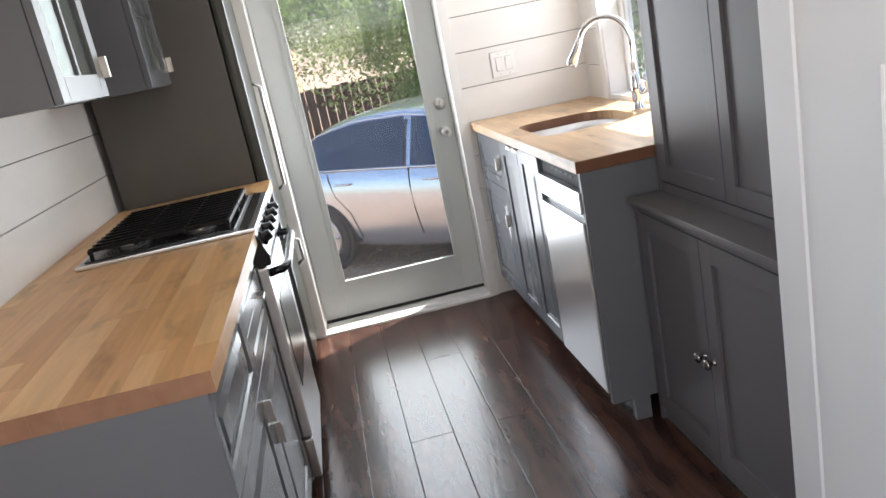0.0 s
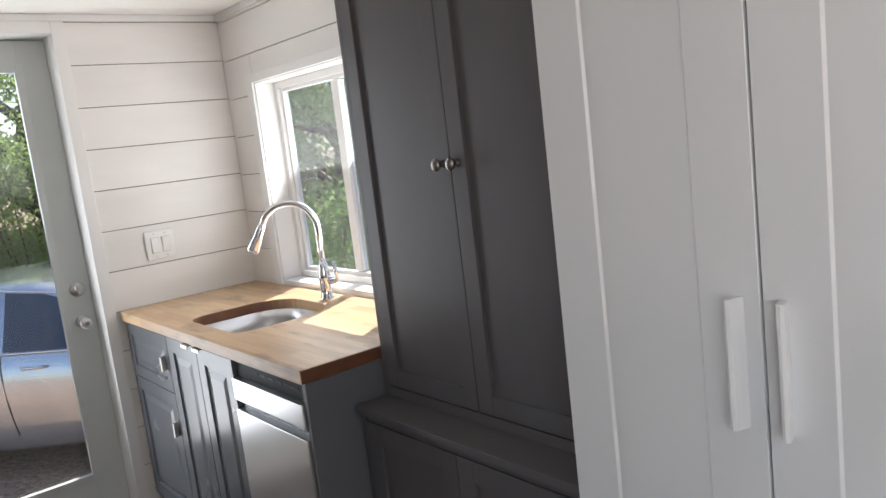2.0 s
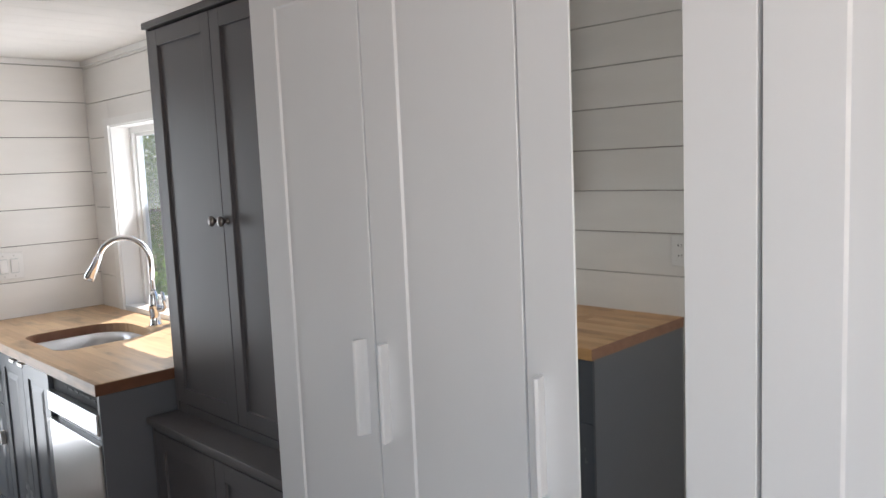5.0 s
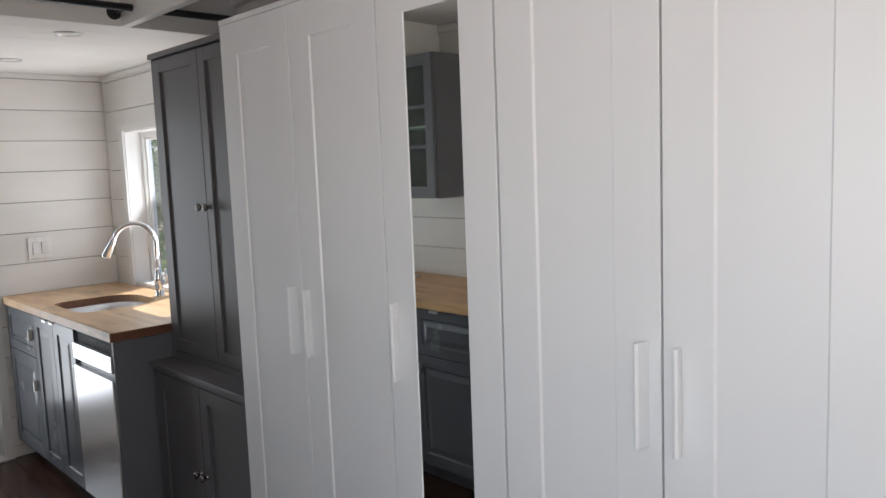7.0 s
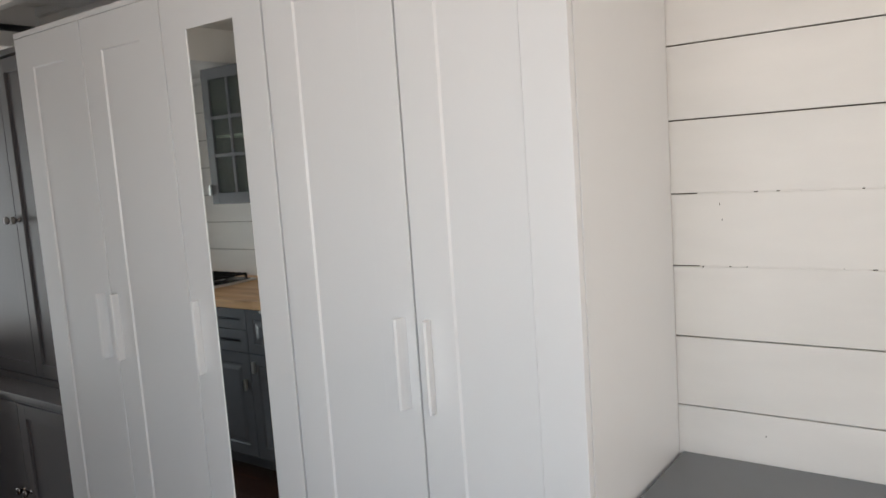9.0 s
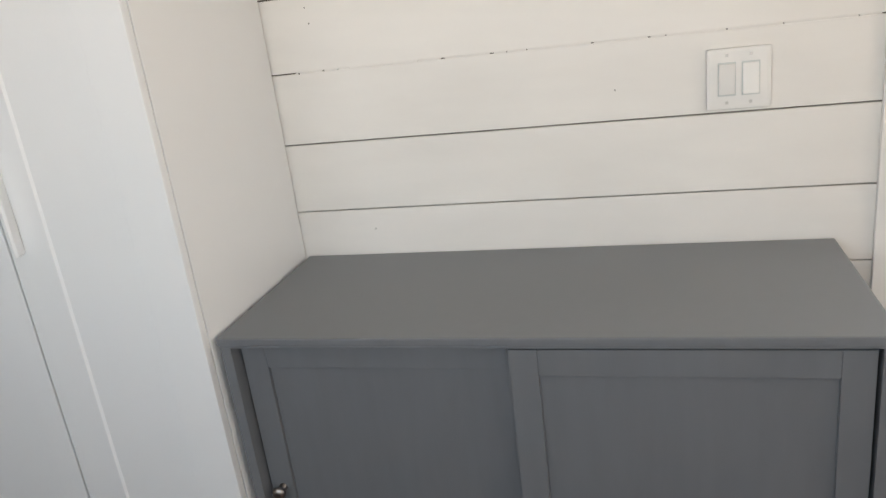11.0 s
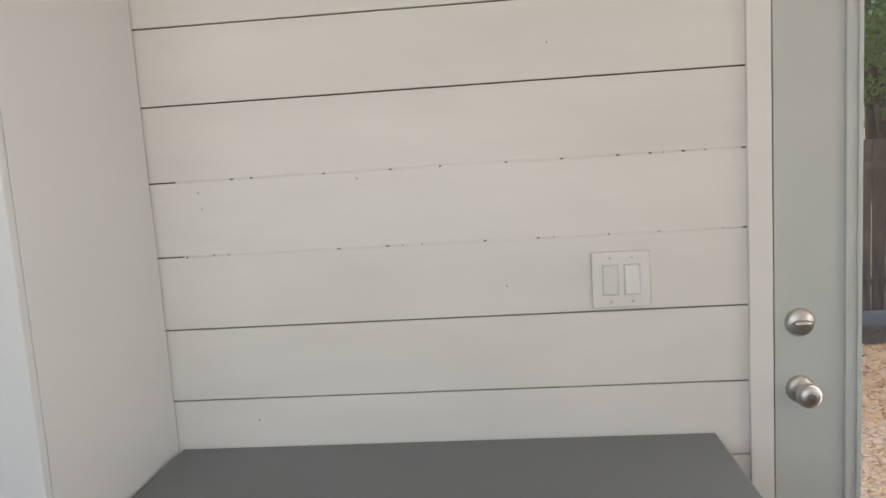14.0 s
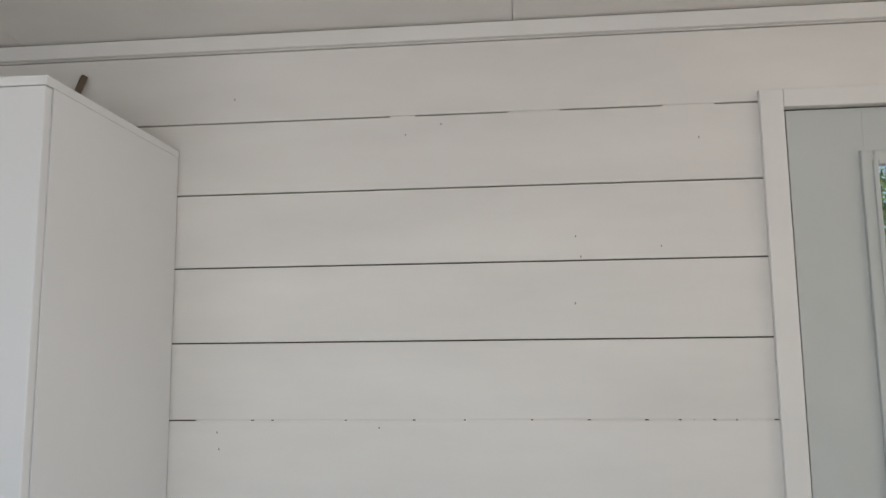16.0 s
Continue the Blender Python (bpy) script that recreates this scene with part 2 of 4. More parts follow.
def see_through_leaves(m):
    t = m.node_tree
    b = t.nodes["Principled BSDF"]
    col = b.inputs["Base Color"].links[0].from_socket
    tl = t.nodes.new("ShaderNodeBsdfTranslucent")
    sc = t.nodes.new("ShaderNodeVectorMath")
    sc.operation = "MULTIPLY"
    sc.inputs[1].default_value = (2.4, 2.6, 1.6)
    t.links.new(col, sc.inputs[0])
    t.links.new(sc.outputs[0], tl.inputs[0])
    mx = t.nodes.new("ShaderNodeMixShader")
    mx.inputs[0].default_value = 0.5
    t.links.new(b.outputs[0], mx.inputs[1])
    t.links.new(tl.outputs[0], mx.inputs[2])
    t.links.new(mx.outputs[0], t.nodes["Material Output"].inputs[0])


see_through_leaves(M_LEAF)
see_through_leaves(M_LEAF2)
M_STRAW = material("dry_grass", (0.58, 0.37, 0.17), 0.9, scale=3, second=(0.26, 0.13, 0.06))
M_STUCCO = material("tan_house_wall", (0.62, 0.36, 0.19), 0.9, var=0.08, bump=0.4)
M_ROOF = material("brown_shingles", (0.16, 0.11, 0.09), 0.9, var=0.2, bump=0.5)
M_LAMP = bpy.data.materials.new("lamp_lens")
M_LAMP.use_nodes = True
M_LAMP.node_tree.nodes["Principled BSDF"].inputs["Base Color"].default_value = (0.75, 0.74, 0.70, 1)
M_LAMP.node_tree.nodes["Principled BSDF"].inputs["Roughness"].default_value = 0.35


# ---- mesh helpers ----
def bx(bm, x0, x1, y0, y1, z0, z1, bev=0.0):
    x0, x1, y0, y1, z0, z1 = min(x0, x1), max(x0, x1), min(y0, y1), max(y0, y1), min(z0, z1), max(z0, z1)
    r = bmesh.ops.create_cube(bm, size=1, matrix=Matrix.LocRotScale(((x0 + x1) / 2, (y0 + y1) / 2, (z0 + z1) / 2), None, (x1 - x0, y1 - y0, z1 - z0)))
    if bev:
        es = list({e for v in r["verts"] for e in v.link_edges})
        bmesh.ops.bevel(bm, geom=es, offset=bev, segments=2, profile=0.7, affect="EDGES")
    return bm


def box(*a):
    return bx(bmesh.new(), *a)


def mesh_of(name, bm, mat, smooth=False):
    me = bpy.data.meshes.new(name)
    bmesh.ops.recalc_face_normals(bm, faces=bm.faces)
    bm.to_mesh(me)
    bm.free()
    me.materials.append(mat)
    if smooth:
        me.shade_smooth()
    return me


def part(name, bm, mat, parent=None, label="", smooth=False):
    o = new(name, mesh_of(name, bm, mat, smooth))
    if parent:
        o.parent = parent
        if parent.type == "EMPTY":
            o.matrix_parent_inverse = parent.matrix_basis.inverted()
    if label:
        o["label"] = label
    return o


def thing(name, x, y, z, label, category, group=""):
    e = new(name)
    e.empty_display_size = 0.05
    e.location = (x, y, z)
    e.matrix_basis = Matrix.Translation((x, y, z))
    return tagged(e, label, category, group)


def structure(ob, label, category):
    return tagged(ob, label, category, kind="structure")


def panel_door(x, y0, y1, z0, z1, s, stile, bev=0.004, dep=0.005, raised=0.0, thick=0.02):
    """A door leaf whose front lies at x and faces s (-1 or 1 along x), with a sunk panel."""
    bm = bmesh.new()
    xa, xb = x, x - s * thick
    bx(bm, xa, xb, y0, y1, z0, z1)
    bmesh.ops.recalc_face_normals(bm, faces=bm.faces)
    bmesh.ops.bevel(bm, geom=list(bm.edges), offset=0.0012, segments=1, affect="EDGES")
    bmesh.ops.recalc_face_normals(bm, faces=bm.faces)
    f = max((q for q in bm.faces if q.normal.x * s > 0.9), key=lambda q: q.calc_area())
    bmesh.ops.inset_region(bm, faces=[f], thickness=stile, use_even_offset=True)
    bmesh.ops.inset_region(bm, faces=[f], thickness=bev, depth=-dep, use_even_offset=True)
    if raised:
        bmesh.ops.inset_region(bm, faces=[f], thickness=0.010, use_even_offset=True)
        bmesh.ops.inset_region(bm, faces=[f], thickness=0.022, depth=raised, use_even_offset=True)
    return bm


def framed_door(name, x, y0, y1, z0, z1, stile, parent, mat, dep=0.009, thick=0.02):
    """A door facing -x of two stiles and two rails round a sunk panel; its panel is the door's own mesh."""
    d = part(name, box(x + dep, x + thick - 0.002, y0 + stile - 0.008, y1 - stile + 0.008, z0 + stile - 0.008, z1 - stile + 0.008), mat, parent)
    for a, b in ((y0, y0 + stile), (y1 - stile, y1)):
        part("stile", box(x, x + thick, a, b, z0, z1, 0.0013), mat, d)
    for a, b in ((z0, z0 + stile), (z1 - stile, z1)):
        part("rail", box(x + 0.0002, x + thick, y0 + stile + 0.0002, y1 - stile - 0.0002, a, b, 0.0013), mat, d)
    return d


def lathe(profile, origin, axis, n=20):
    """Turns (radius, distance) pairs about an axis through origin."""
    bm = bmesh.new()
    q = Vector(axis).to_track_quat("Z", "Y")
    rings = []
    for r, d in profile:
        rings.append([bm.verts.new(Vector(origin) + q @ Vector((r * math.cos(2 * math.pi * i / n), r * math.sin(2 * math.pi * i / n), d))) for i in range(n)])
    for a, b in zip(rings, rings[1:]):
        for i in range(n):
            bm.faces.new((a[i], a[(i + 1) % n], b[(i + 1) % n], b[i]))
    for rg in (rings[0], rings[-1]):
        bm.faces.new(rg)
    return bm


def tube(bm, pts, radii, n=12):
    """A round bar through points."""
    pts = [Vector(p) for p in pts]
    rings = []
    up = Vector((0.13, 0.31, 0.94)).normalized()
    for i, p in enumerate(pts):
        d = (pts[min(i + 1, len(pts) - 1)] - pts[max(i - 1, 0)]).normalized()
        a = d.cross(up).normalized()
        b = d.cross(a)
        r = radii[i] if isinstance(radii, (list, tuple)) else radii
        rings.append([bm.verts.new(p + r * (math.cos(2 * math.pi * k / n) * a + math.sin(2 * math.pi * k / n) * b)) for k in range(n)])
    for a, b in zip(rings, rings[1:]):
        for i in range(n):
            bm.faces.new((a[i], a[(i + 1) % n], b[(i + 1) % n], b[i]))
    bm.faces.new(rings[0])
    bm.faces.new(rings[-1])
    return bm


KNOB = [(0.009, 0), (0.009, 0.003), (0.005, 0.006), (0.005, 0.012), (0.0125, 0.018), (0.0155, 0.023), (0.014, 0.028), (0.007, 0.0315), (0.0005, 0.032)]


# ---- structure ----
XL, YN, YF = -2.235, -3.10, 4.312
Z_MAIN, Z_KIT = 2.285, 2.113
ROWS = [-0.114 + 0.1683 * k for k in range(16)]


def spans(a, b, cuts):
    out = [(a, b)]
    for c0, c1 in cuts:
        nxt = []
        for p, q in out:
            if c1 <= p or c0 >= q:
                nxt.append((p, q))
                continue
            if c0 - p > 0.004:
                nxt.append((p, c0))
            if q - c1 > 0.004:
                nxt.append((c1, q))
        out = nxt
    return out


def board_wall(name, axis, face, out, a, b, top, openings, label, shift=0.0):
    """A wall of thickness 0.15 behind the plane axis=face, clad inside with boards; out is the way outside (1 or -1)."""
    def put(bm, d0, d1, u0, u1, z0, z1, bev=0.0):
        if axis == "x":
            bx(bm, face + out * d0, face + out * d1, u0, u1, z0, z1, bev)
        else:
            bx(bm, u0, u1, face + out * d0, face + out * d1, z0, z1, bev)
        return bm
    back = bmesh.new()
    us = sorted({a, b, *[v for o in openings for v in o[:2]]})
    for u0, u1 in zip(us, us[1:]):
        for z0, z1 in spans(-0.05, top, [(o[2], o[3]) for o in openings if o[0] < (u0 + u1) / 2 < o[1]]):
            put(back, 0.013, 0.15, u0, u1, z0, z1)
    w = structure(part(name, back, M_BACK), label, "wall")
    for z0, z1 in zip(ROWS, ROWS[1:]):
        lo, hi = max(z0 + shift, 0.0), min(z1 + shift, top)
        if hi - lo < 0.02:
            continue
        cuts = [(o[0], o[1], o[2], o[3]) for o in openings if o[2] < hi and o[3] > lo]
        pieces = [(u0, u1, lo, hi) for u0, u1 in spans(a, b, [(c[0], c[1]) for c in cuts])]
        for c0, c1, c2, c3 in cuts:
            pieces += [(max(c0, a), min(c1, b), p, q) for p, q in ((lo, c2), (c3, hi)) if q - p > 0.008]
        for u0, u1, p, q in pieces:
            g0 = 0.0015 if p == lo else 0
            g1 = 0.0015 if q == hi else 0
            part("board", put(bmesh.new(), 0.0, 0.012, u0 + 0.001, u1 - 0.001, p + g0, q - g1, 0.0024), M_BOARD, w)
    return w


D2 = (-2.24, -1.336, 0.0, 2.056)
WIN = (3.10, 4.045, 0.918, 1.790)
D1 = (-1.594, -0.685, 0.0, 2.06)
# openings of two unseen windows, added so that daylight reaches the room
LWIN = (-1.40, 0.70, 0.90, 1.90)
NWIN = (-1.85, -0.45, 0.90, 1.90)
wall_e = board_wall("wall_east", "x", 0.0, 1, YN, YF - 0.002, 2.30, [D2, WIN], "white painted horizontal shiplap wall with dark gaps")
board_wall("wall_north", "y", YF, 1, XL - 0.15, 0.15, 2.30, [D1], "white shiplap end wall with a glazed door", 0.010)
board_wall("wall_west", "x", XL, -1, YN, YF, 2.30, [LWIN], "white shiplap wall behind the cooking counter")
board_wall("wall_south", "y", YN, -1, XL - 0.15, 0.15, 2.30, [NWIN], "white shiplap end wall with an added, unseen window")


rmk = random.Random(7)
for zrow, part_filled in ((ROWS[8], 0.86), (ROWS[9], 0.90), (ROWS[13], 0.08)):
    y = -0.05
    while y > -1.25:
        ln = rmk.uniform(0.02, 0.16)
        if rmk.random() < part_filled or (ln > 0.06 and part_filled > 0.5):
            part("paint_fill", box(0.0030, 0.010, max(y - ln, -1.28), y, zrow - 0.0040, zrow + 0.0040), M_BOARD, wall_e)
        y -= ln + rmk.uniform(0.001, 0.010)
for y, z in ((-0.189, 0.845), (-0.059, 1.231), (-0.46, 1.385), (-0.89, 1.79), (-0.90, 1.745), (-1.07, 1.765), (-0.885, 1.645), (-0.775, 1.13), (-0.10, 1.375), (-0.52, 2.03), (-0.12, 2.13), (-1.16, 2.00), (-0.105, 1.34), (-0.60, 2.052)):
    part("nail_dent", box(-0.0004, 0.003, y - 0.001, y + 0.001, z - 0.002, z + 0.002), M_BACK, wall_e)


def ceiling(name, y0, y1, z, label, board=0.14):
    bm = bmesh.new()
    bx(bm, XL - 0.15, 0.15, y0, y1, z + 0.013, z + 0.11)
    n = max(1, round((y1 - y0) / board))
    for i in range(n):
        p, q = y0 + (y1 - y0) * i / n, y0 + (y1 - y0) * (i + 1) / n
        bx(bm, XL, 0.0, p + 0.0005, q - 0.0005, z, z + 0.012, 0.003)
    return structure(part(name, bm, M_CEIL), label, "ceiling")


ceiling("ceiling_main", YN, 2.737, Z_MAIN, "smooth white painted ceiling panels", 1.22)
ceiling("ceiling_kitchen", 2.757, YF, Z_KIT, "low white board ceiling under the loft")
structure(part("loft_fascia", box(XL, 0, 2.737, 2.757, Z_KIT, 2.40, 0.002), M_TRIM), "white fascia board of the loft", "fascia")
structure(part("roof", box(XL - 0.2, 0.2, YN - 0.2, YF + 0.2, 2.40, 2.46), M_ROOF), "flat roof slab over the room", "roof")
structure(part("trim_ceiling", bx(box(-0.014, 0, YN, 2.737, 2.246, 2.281, 0.003), XL, XL + 0.014, YN, 2.737, 2.246, 2.281, 0.003), M_TRIM), "white strip of trim along the ceiling", "trim")
structure(part("trim_kitchen", bx(bx(box(-0.012, 0, 2.757, YF - 0.012, 2.086, 2.112, 0.002), XL, -0.012, YF - 0.012, YF, 2.086, 2.112, 0.002), XL, XL + 0.012, 2.757, YF - 0.012, 2.086, 2.112, 0.002), M_TRIM), "white strip of trim along the kitchen ceiling", "trim")
floor = structure(part("floor", box(XL - 0.15, 0.15, YN - 0.15, YF + 0.15, -0.09, -0.011), M_BACK), "dark brown wood laminate plank floor", "floor")
structure(part("baseboard", bx(bx(box(-0.012, 0, -1.288, -1.216, 0, 0.07, 0.002), XL, XL + 0.012, YN, 1.80, 0, 0.07, 0.002), XL + 0.012, -0.012, YN, YN + 0.012, 0, 0.07, 0.002), M_TRIM), "white baseboard", "baseboard")


def recessed_light(x, y):
    t = thing("recessed_light", x, y, Z_KIT, "round recessed ceiling light with a nickel ring", "light", "recessed lights in the kitchen ceiling")
    part("trim_ring", lathe([(0.056, 0.0), (0.054, -0.005), (0.040, -0.004), (0.038, 0.0)], (x, y, Z_KIT), (0, 0, 1), 28), M_NICKEL, t, "nickel ring", True)
    part("lens", lathe([(0.037, -0.002), (0.001, -0.003)], (x, y, Z_KIT), (0, 0, 1), 24), M_LAMP, t, "frosted lens")


recessed_light(-0.611, 2.982)
recessed_light(-0.608, 3.819)


# ---- loft ledge over the wardrobes, and the pipe ----
ledge = thing("overhead_ledge", -0.47, 1.85, Z_KIT, "white board and slatted ledge hung above the wardrobes", "ledge")
part("side_board", box(-0.495, -0.46, 0.95, 2.736, Z_KIT, 2.284, 0.003), M_TRIM, ledge)
for i in range(5):
    y0 = 0.97 + i * 0.31
    part("slat", box(-0.459, -0.013, y0, y0 + 0.20, 2.225, 2.243, 0.002), M_TRIM, ledge)
pipe = thing("pipe_rail", -0.8, 2.62, 2.16, "black steel pipe rail on the loft edge", "rail")
part("pipe", tube(bmesh.new(), [(-1.60, 2.62, 2.165), (-0.497, 2.62, 2.165)], 0.014, 16), M_PIPE, pipe, "", True)
part("pipe", tube(bmesh.new(), [(-0.459, 2.62, 2.165), (-0.05, 2.62, 2.165)], 0.014, 16), M_PIPE, pipe, "", True)
for xx in (-0.52, -1.55):
    part("flange", lathe([(0.028, 0), (0.028, 0.006), (0.016, 0.012), (0.016, 0.03)], (xx, 2.736, 2.165), (0, -1, 0)), M_PIPE, pipe, "", True)
    part("bracket", tube(bmesh.new(), [(xx, 2.71, 2.165), (xx, 2.62, 2.165)], 0.011), M_PIPE, pipe, "", True)


# ---- glazed doors ----
def door_knob(parent, o, axis):
    k = part("door_knob", lathe([(0.030, 0), (0.030, 0.005), (0.024, 0.010), (0.012, 0.014), (0.012, 0.026), (0.021, 0.034), (0.026, 0.046), (0.025, 0.058), (0.017, 0.064), (0.001, 0.0645)], o, axis, 28), M_NICKEL, parent, "satin nickel knob", True)
    a = Vector(o) + Vector(axis) * 0.064
    part("lock_button", lathe([(0.009, 0), (0.009, 0.004), (0.001, 0.0045)], a, axis, 16), M_KNOB, k)


def deadbolt(parent, o, axis, along):
    d = part("deadbolt", lathe([(0.031, 0), (0.031, 0.004), (0.026, 0.011), (0.001, 0.012)], o, axis, 28), M_NICKEL, parent, "satin nickel deadbolt", True)
    c = Vector(o) + Vector(axis) * 0.018
    u = Vector(along)
    part("thumb_turn", tube(bmesh.new(), [c - u * 0.019, c - u * 0.012, c + u * 0.012, c + u * 0.019], [0.004, 0.007, 0.007, 0.004]), M_NICKEL, d, "", True)


def pane_frame(bm, put, u0, u1, z0, z1, w, d0, d1, bev):
    put(bm, u0 - w, u0, z0 - w, z1 + w, d0, d1, bev)
    put(bm, u1, u1 + w, z0 - w, z1 + w, d0, d1, bev)
    put(bm, u0, u1, z0 - w, z0, d0, d1, bev)
    put(bm, u0, u1, z1, z1 + w, d0, d1, bev)


def glazed_door(name, put, u0, u1, z0, z1, gl, bolt, knob, axis, along, label):
    d = structure(new(name), label, "door")
    g0, g1, h0, h1 = gl
    leaf = bmesh.new()
    put(leaf, u0, g0, z0, z1, 0, 0.044, 0.0015)
    put(leaf, g1, u1, z0, z1, 0, 0.044, 0.0015)
    put(leaf, g0, g1, z0, h0, 0, 0.044, 0)
    put(leaf, g0, g1, h1, z1, 0, 0.044, 0)
    part("leaf", leaf, M_DOORP, d)
    fr = bmesh.new()
    pane_frame(fr, put, g0 + 0.014, g1 - 0.014, h0 + 0.014, h1 - 0.014, 0.026, -0.010, 0.012, 0.004)
    pane_frame(fr, put, g0 + 0.020, g1 - 0.020, h0 + 0.020, h1 - 0.020, 0.010, -0.015, 0.010, 0.003)
    part("glass_frame", fr, M_DOORP, d, "moulded frame round the glass")
    gb = bmesh.new()
    put(gb, g0 + 0.01, g1 - 0.01, h0 + 0.01, h1 - 0.01, 0.018, 0.022, 0)
    pane = part("pane", gb, M_GLASS, d, "full-length clear pane")
    pane.visible_shadow = False
    sw = bmesh.new()
    put(sw, u0, u1, z0 - 0.018, z0 - 0.001, 0.004, 0.04, 0)
    part("sweep", sw, M_RUBBER, d, "black rubber sweep")
    deadbolt(d, bolt, axis, along)
    door_knob(d, knob, axis)
    return d


def put_x(bm, u0, u1, z0, z1, d0, d1, bev):
    bx(bm, 0.004 + d0, 0.004 + d1, u0, u1, z0, z1, bev)


YD1 = 4.437


def put_y(bm, u0, u1, z0, z1, d0, d1, bev):
    bx(bm, u0, u1, YD1 + d0, YD1 + d1, z0, z1, bev)


glazed_door("door_1", put_y, -1.553, -0.690, 0.035, 2.035, (-1.428, -0.800, 0.208, 1.93), (-0.742, YD1, 1.018), (-0.742, YD1, 0.878), (0, -1, 0), (0, 0, 1), "closed pale grey exterior door with a tall clear pane")
glazed_door("door_2", put_x, -2.205, -1.345, 0.030, 2.052, (-2.045, -1.500, 0.205, 1.945), (0.004, -1.397, 1.020), (0.004, -1.397, 0.872), (-1, 0, 0), (0, 1, 0), "closed pale grey exterior door with a tall glass pane")
c1 = bmesh.new()
bx(c1, -0.690, -0.642, YF - 0.014, YF + 0.001, 0, 2.085, 0.003)
bx(c1, -0.689, -0.672, YF + 0.001, YF + 0.17, 0, 2.06, 0.002)
bx(c1, -1.640, -1.560, YF - 0.014, YF + 0.001, 0, 2.085, 0.003)
bx(c1, -1.594, -1.556, YF + 0.001, YF + 0.17, 0, 2.06, 0.004)
bx(c1, -1.640, -0.642, YF + 0.001, YF + 0.17, 2.04, 2.075, 0.002)
bx(c1, -1.640, -0.642, YF - 0.012, YF + 0.001, 2.04, 2.085, 0.002)
structure(part("door_frame_1", c1, M_TRIM), "white painted door frame", "door frame")
sill = bmesh.new()
bx(sill, -1.60, -0.68, YF - 0.02, YF + 0.20, -0.010, 0.012, 0.004)
bx(sill, -1.557, -0.69, YF + 0.03, YF + 0.12, 0.010, 0.020, 0.004)
structure(part("threshold_1", sill, M_TRIM), "white door threshold", "threshold")
c2 = bmesh.new()
bx(c2, -0.014, -0.0005, -1.337, -1.288, 0, 2.096, 0.003)
bx(c2, -0.014, -0.0005, -2.258, -2.209, 0, 2.096, 0.003)
bx(c2, -0.014, -0.0005, -2.209, -1.337, 2.056, 2.096, 0.003)
structure(part("door_frame_2", c2, M_TRIM), "white painted door casing", "door frame")
# black strip added behind the gap between casing and leaf, as its shade
structure(part("gap_shade_2", box(0.02, 0.06, -1.3445, -1.330, 0, 2.056), M_RUBBER), "black strip added to darken the gap beside the door", "weatherstrip")
structure(part("threshold_2", box(-0.004, 0.17, -2.24, -1.337, -0.010, 0.008, 0.003), M_RUBBER), "black door threshold", "threshold")


def window(name, put, u0, u1, z0, z1, mid, label, glass=M_GLASS):
    w = structure(new(name), label, "window")
    cas = bmesh.new()
    if not mid:
        put(cas, u0 - 0.044, u0 + 0.006, 0.9085, z1 + 0.03, -0.012, -0.0005, 0.002)
        put(cas, u1 - 0.006, u1 + 0.044, 0.9085, z1 + 0.03, -0.012, -0.0005, 0.002)
        put(cas, u0 + 0.006, u1 - 0.006, z1 - 0.006, z1 + 0.03, -0.012, -0.0005, 0.002)
    else:
        pane_frame(cas, put, u0 + 0.006, u1 - 0.006, z0 + 0.006, z1 - 0.006, 0.05, -0.012, -0.0005, 0.002)
    part("casing", cas, M_TRIM, w)
    jam = bmesh.new()
    pane_frame(jam, put, u0 + 0.012, u1 - 0.012, z0 + 0.012, z1 - 0.012, 0.012, -0.0005, 0.15, 0)
    part("jamb", jam, M_TRIM, w)
    fr = bmesh.new()
    pane_frame(fr, put, u0 + 0.040, u1 - 0.040, z0 + 0.040, z1 - 0.040, 0.028, 0.085, 0.135, 0.004)
    pane_frame(fr, put, u0 + 0.056, u1 - 0.056, z0 + 0.056, z1 - 0.056, 0.016, 0.100, 0.128, 0.003)
    put(fr, (u0 + u1) / 2 - 0.025, (u0 + u1) / 2 + 0.025, z0 + 0.06, z1 - 0.06, 0.1, 0.13, 0.003)
    part("window_frame", fr, M_PLASTIC, w, "white vinyl frame")
    g = bmesh.new()
    put(g, u0 + 0.045, u1 - 0.045, z0 + 0.045, z1 - 0.045, 0.112, 0.116, 0)
    part("pane", g, glass, w).visible_shadow = False
    return w


def put_e(bm, u0, u1, z0, z1, d0, d1, bev):
    bx(bm, d0, d1, u0, u1, z0, z1, bev)


def put_w(bm, u0, u1, z0, z1, d0, d1, bev):
    bx(bm, XL - d0, XL - d1, u0, u1, z0, z1, bev)


def put_s(bm, u0, u1, z0, z1, d0, d1, bev):
    bx(bm, u0, u1, YN - d0, YN - d1, z0, z1, bev)


window("window_1", put_e, *WIN, False, "white vinyl window above the sink", M_HAZE)
# both unseen, added round the openings that hold the room's lamps
window("window_2", put_w, *LWIN, True, "white vinyl window, unseen, added to let daylight in")
window("window_3", put_s, *NWIN, True, "white vinyl window, unseen, added to let daylight in")


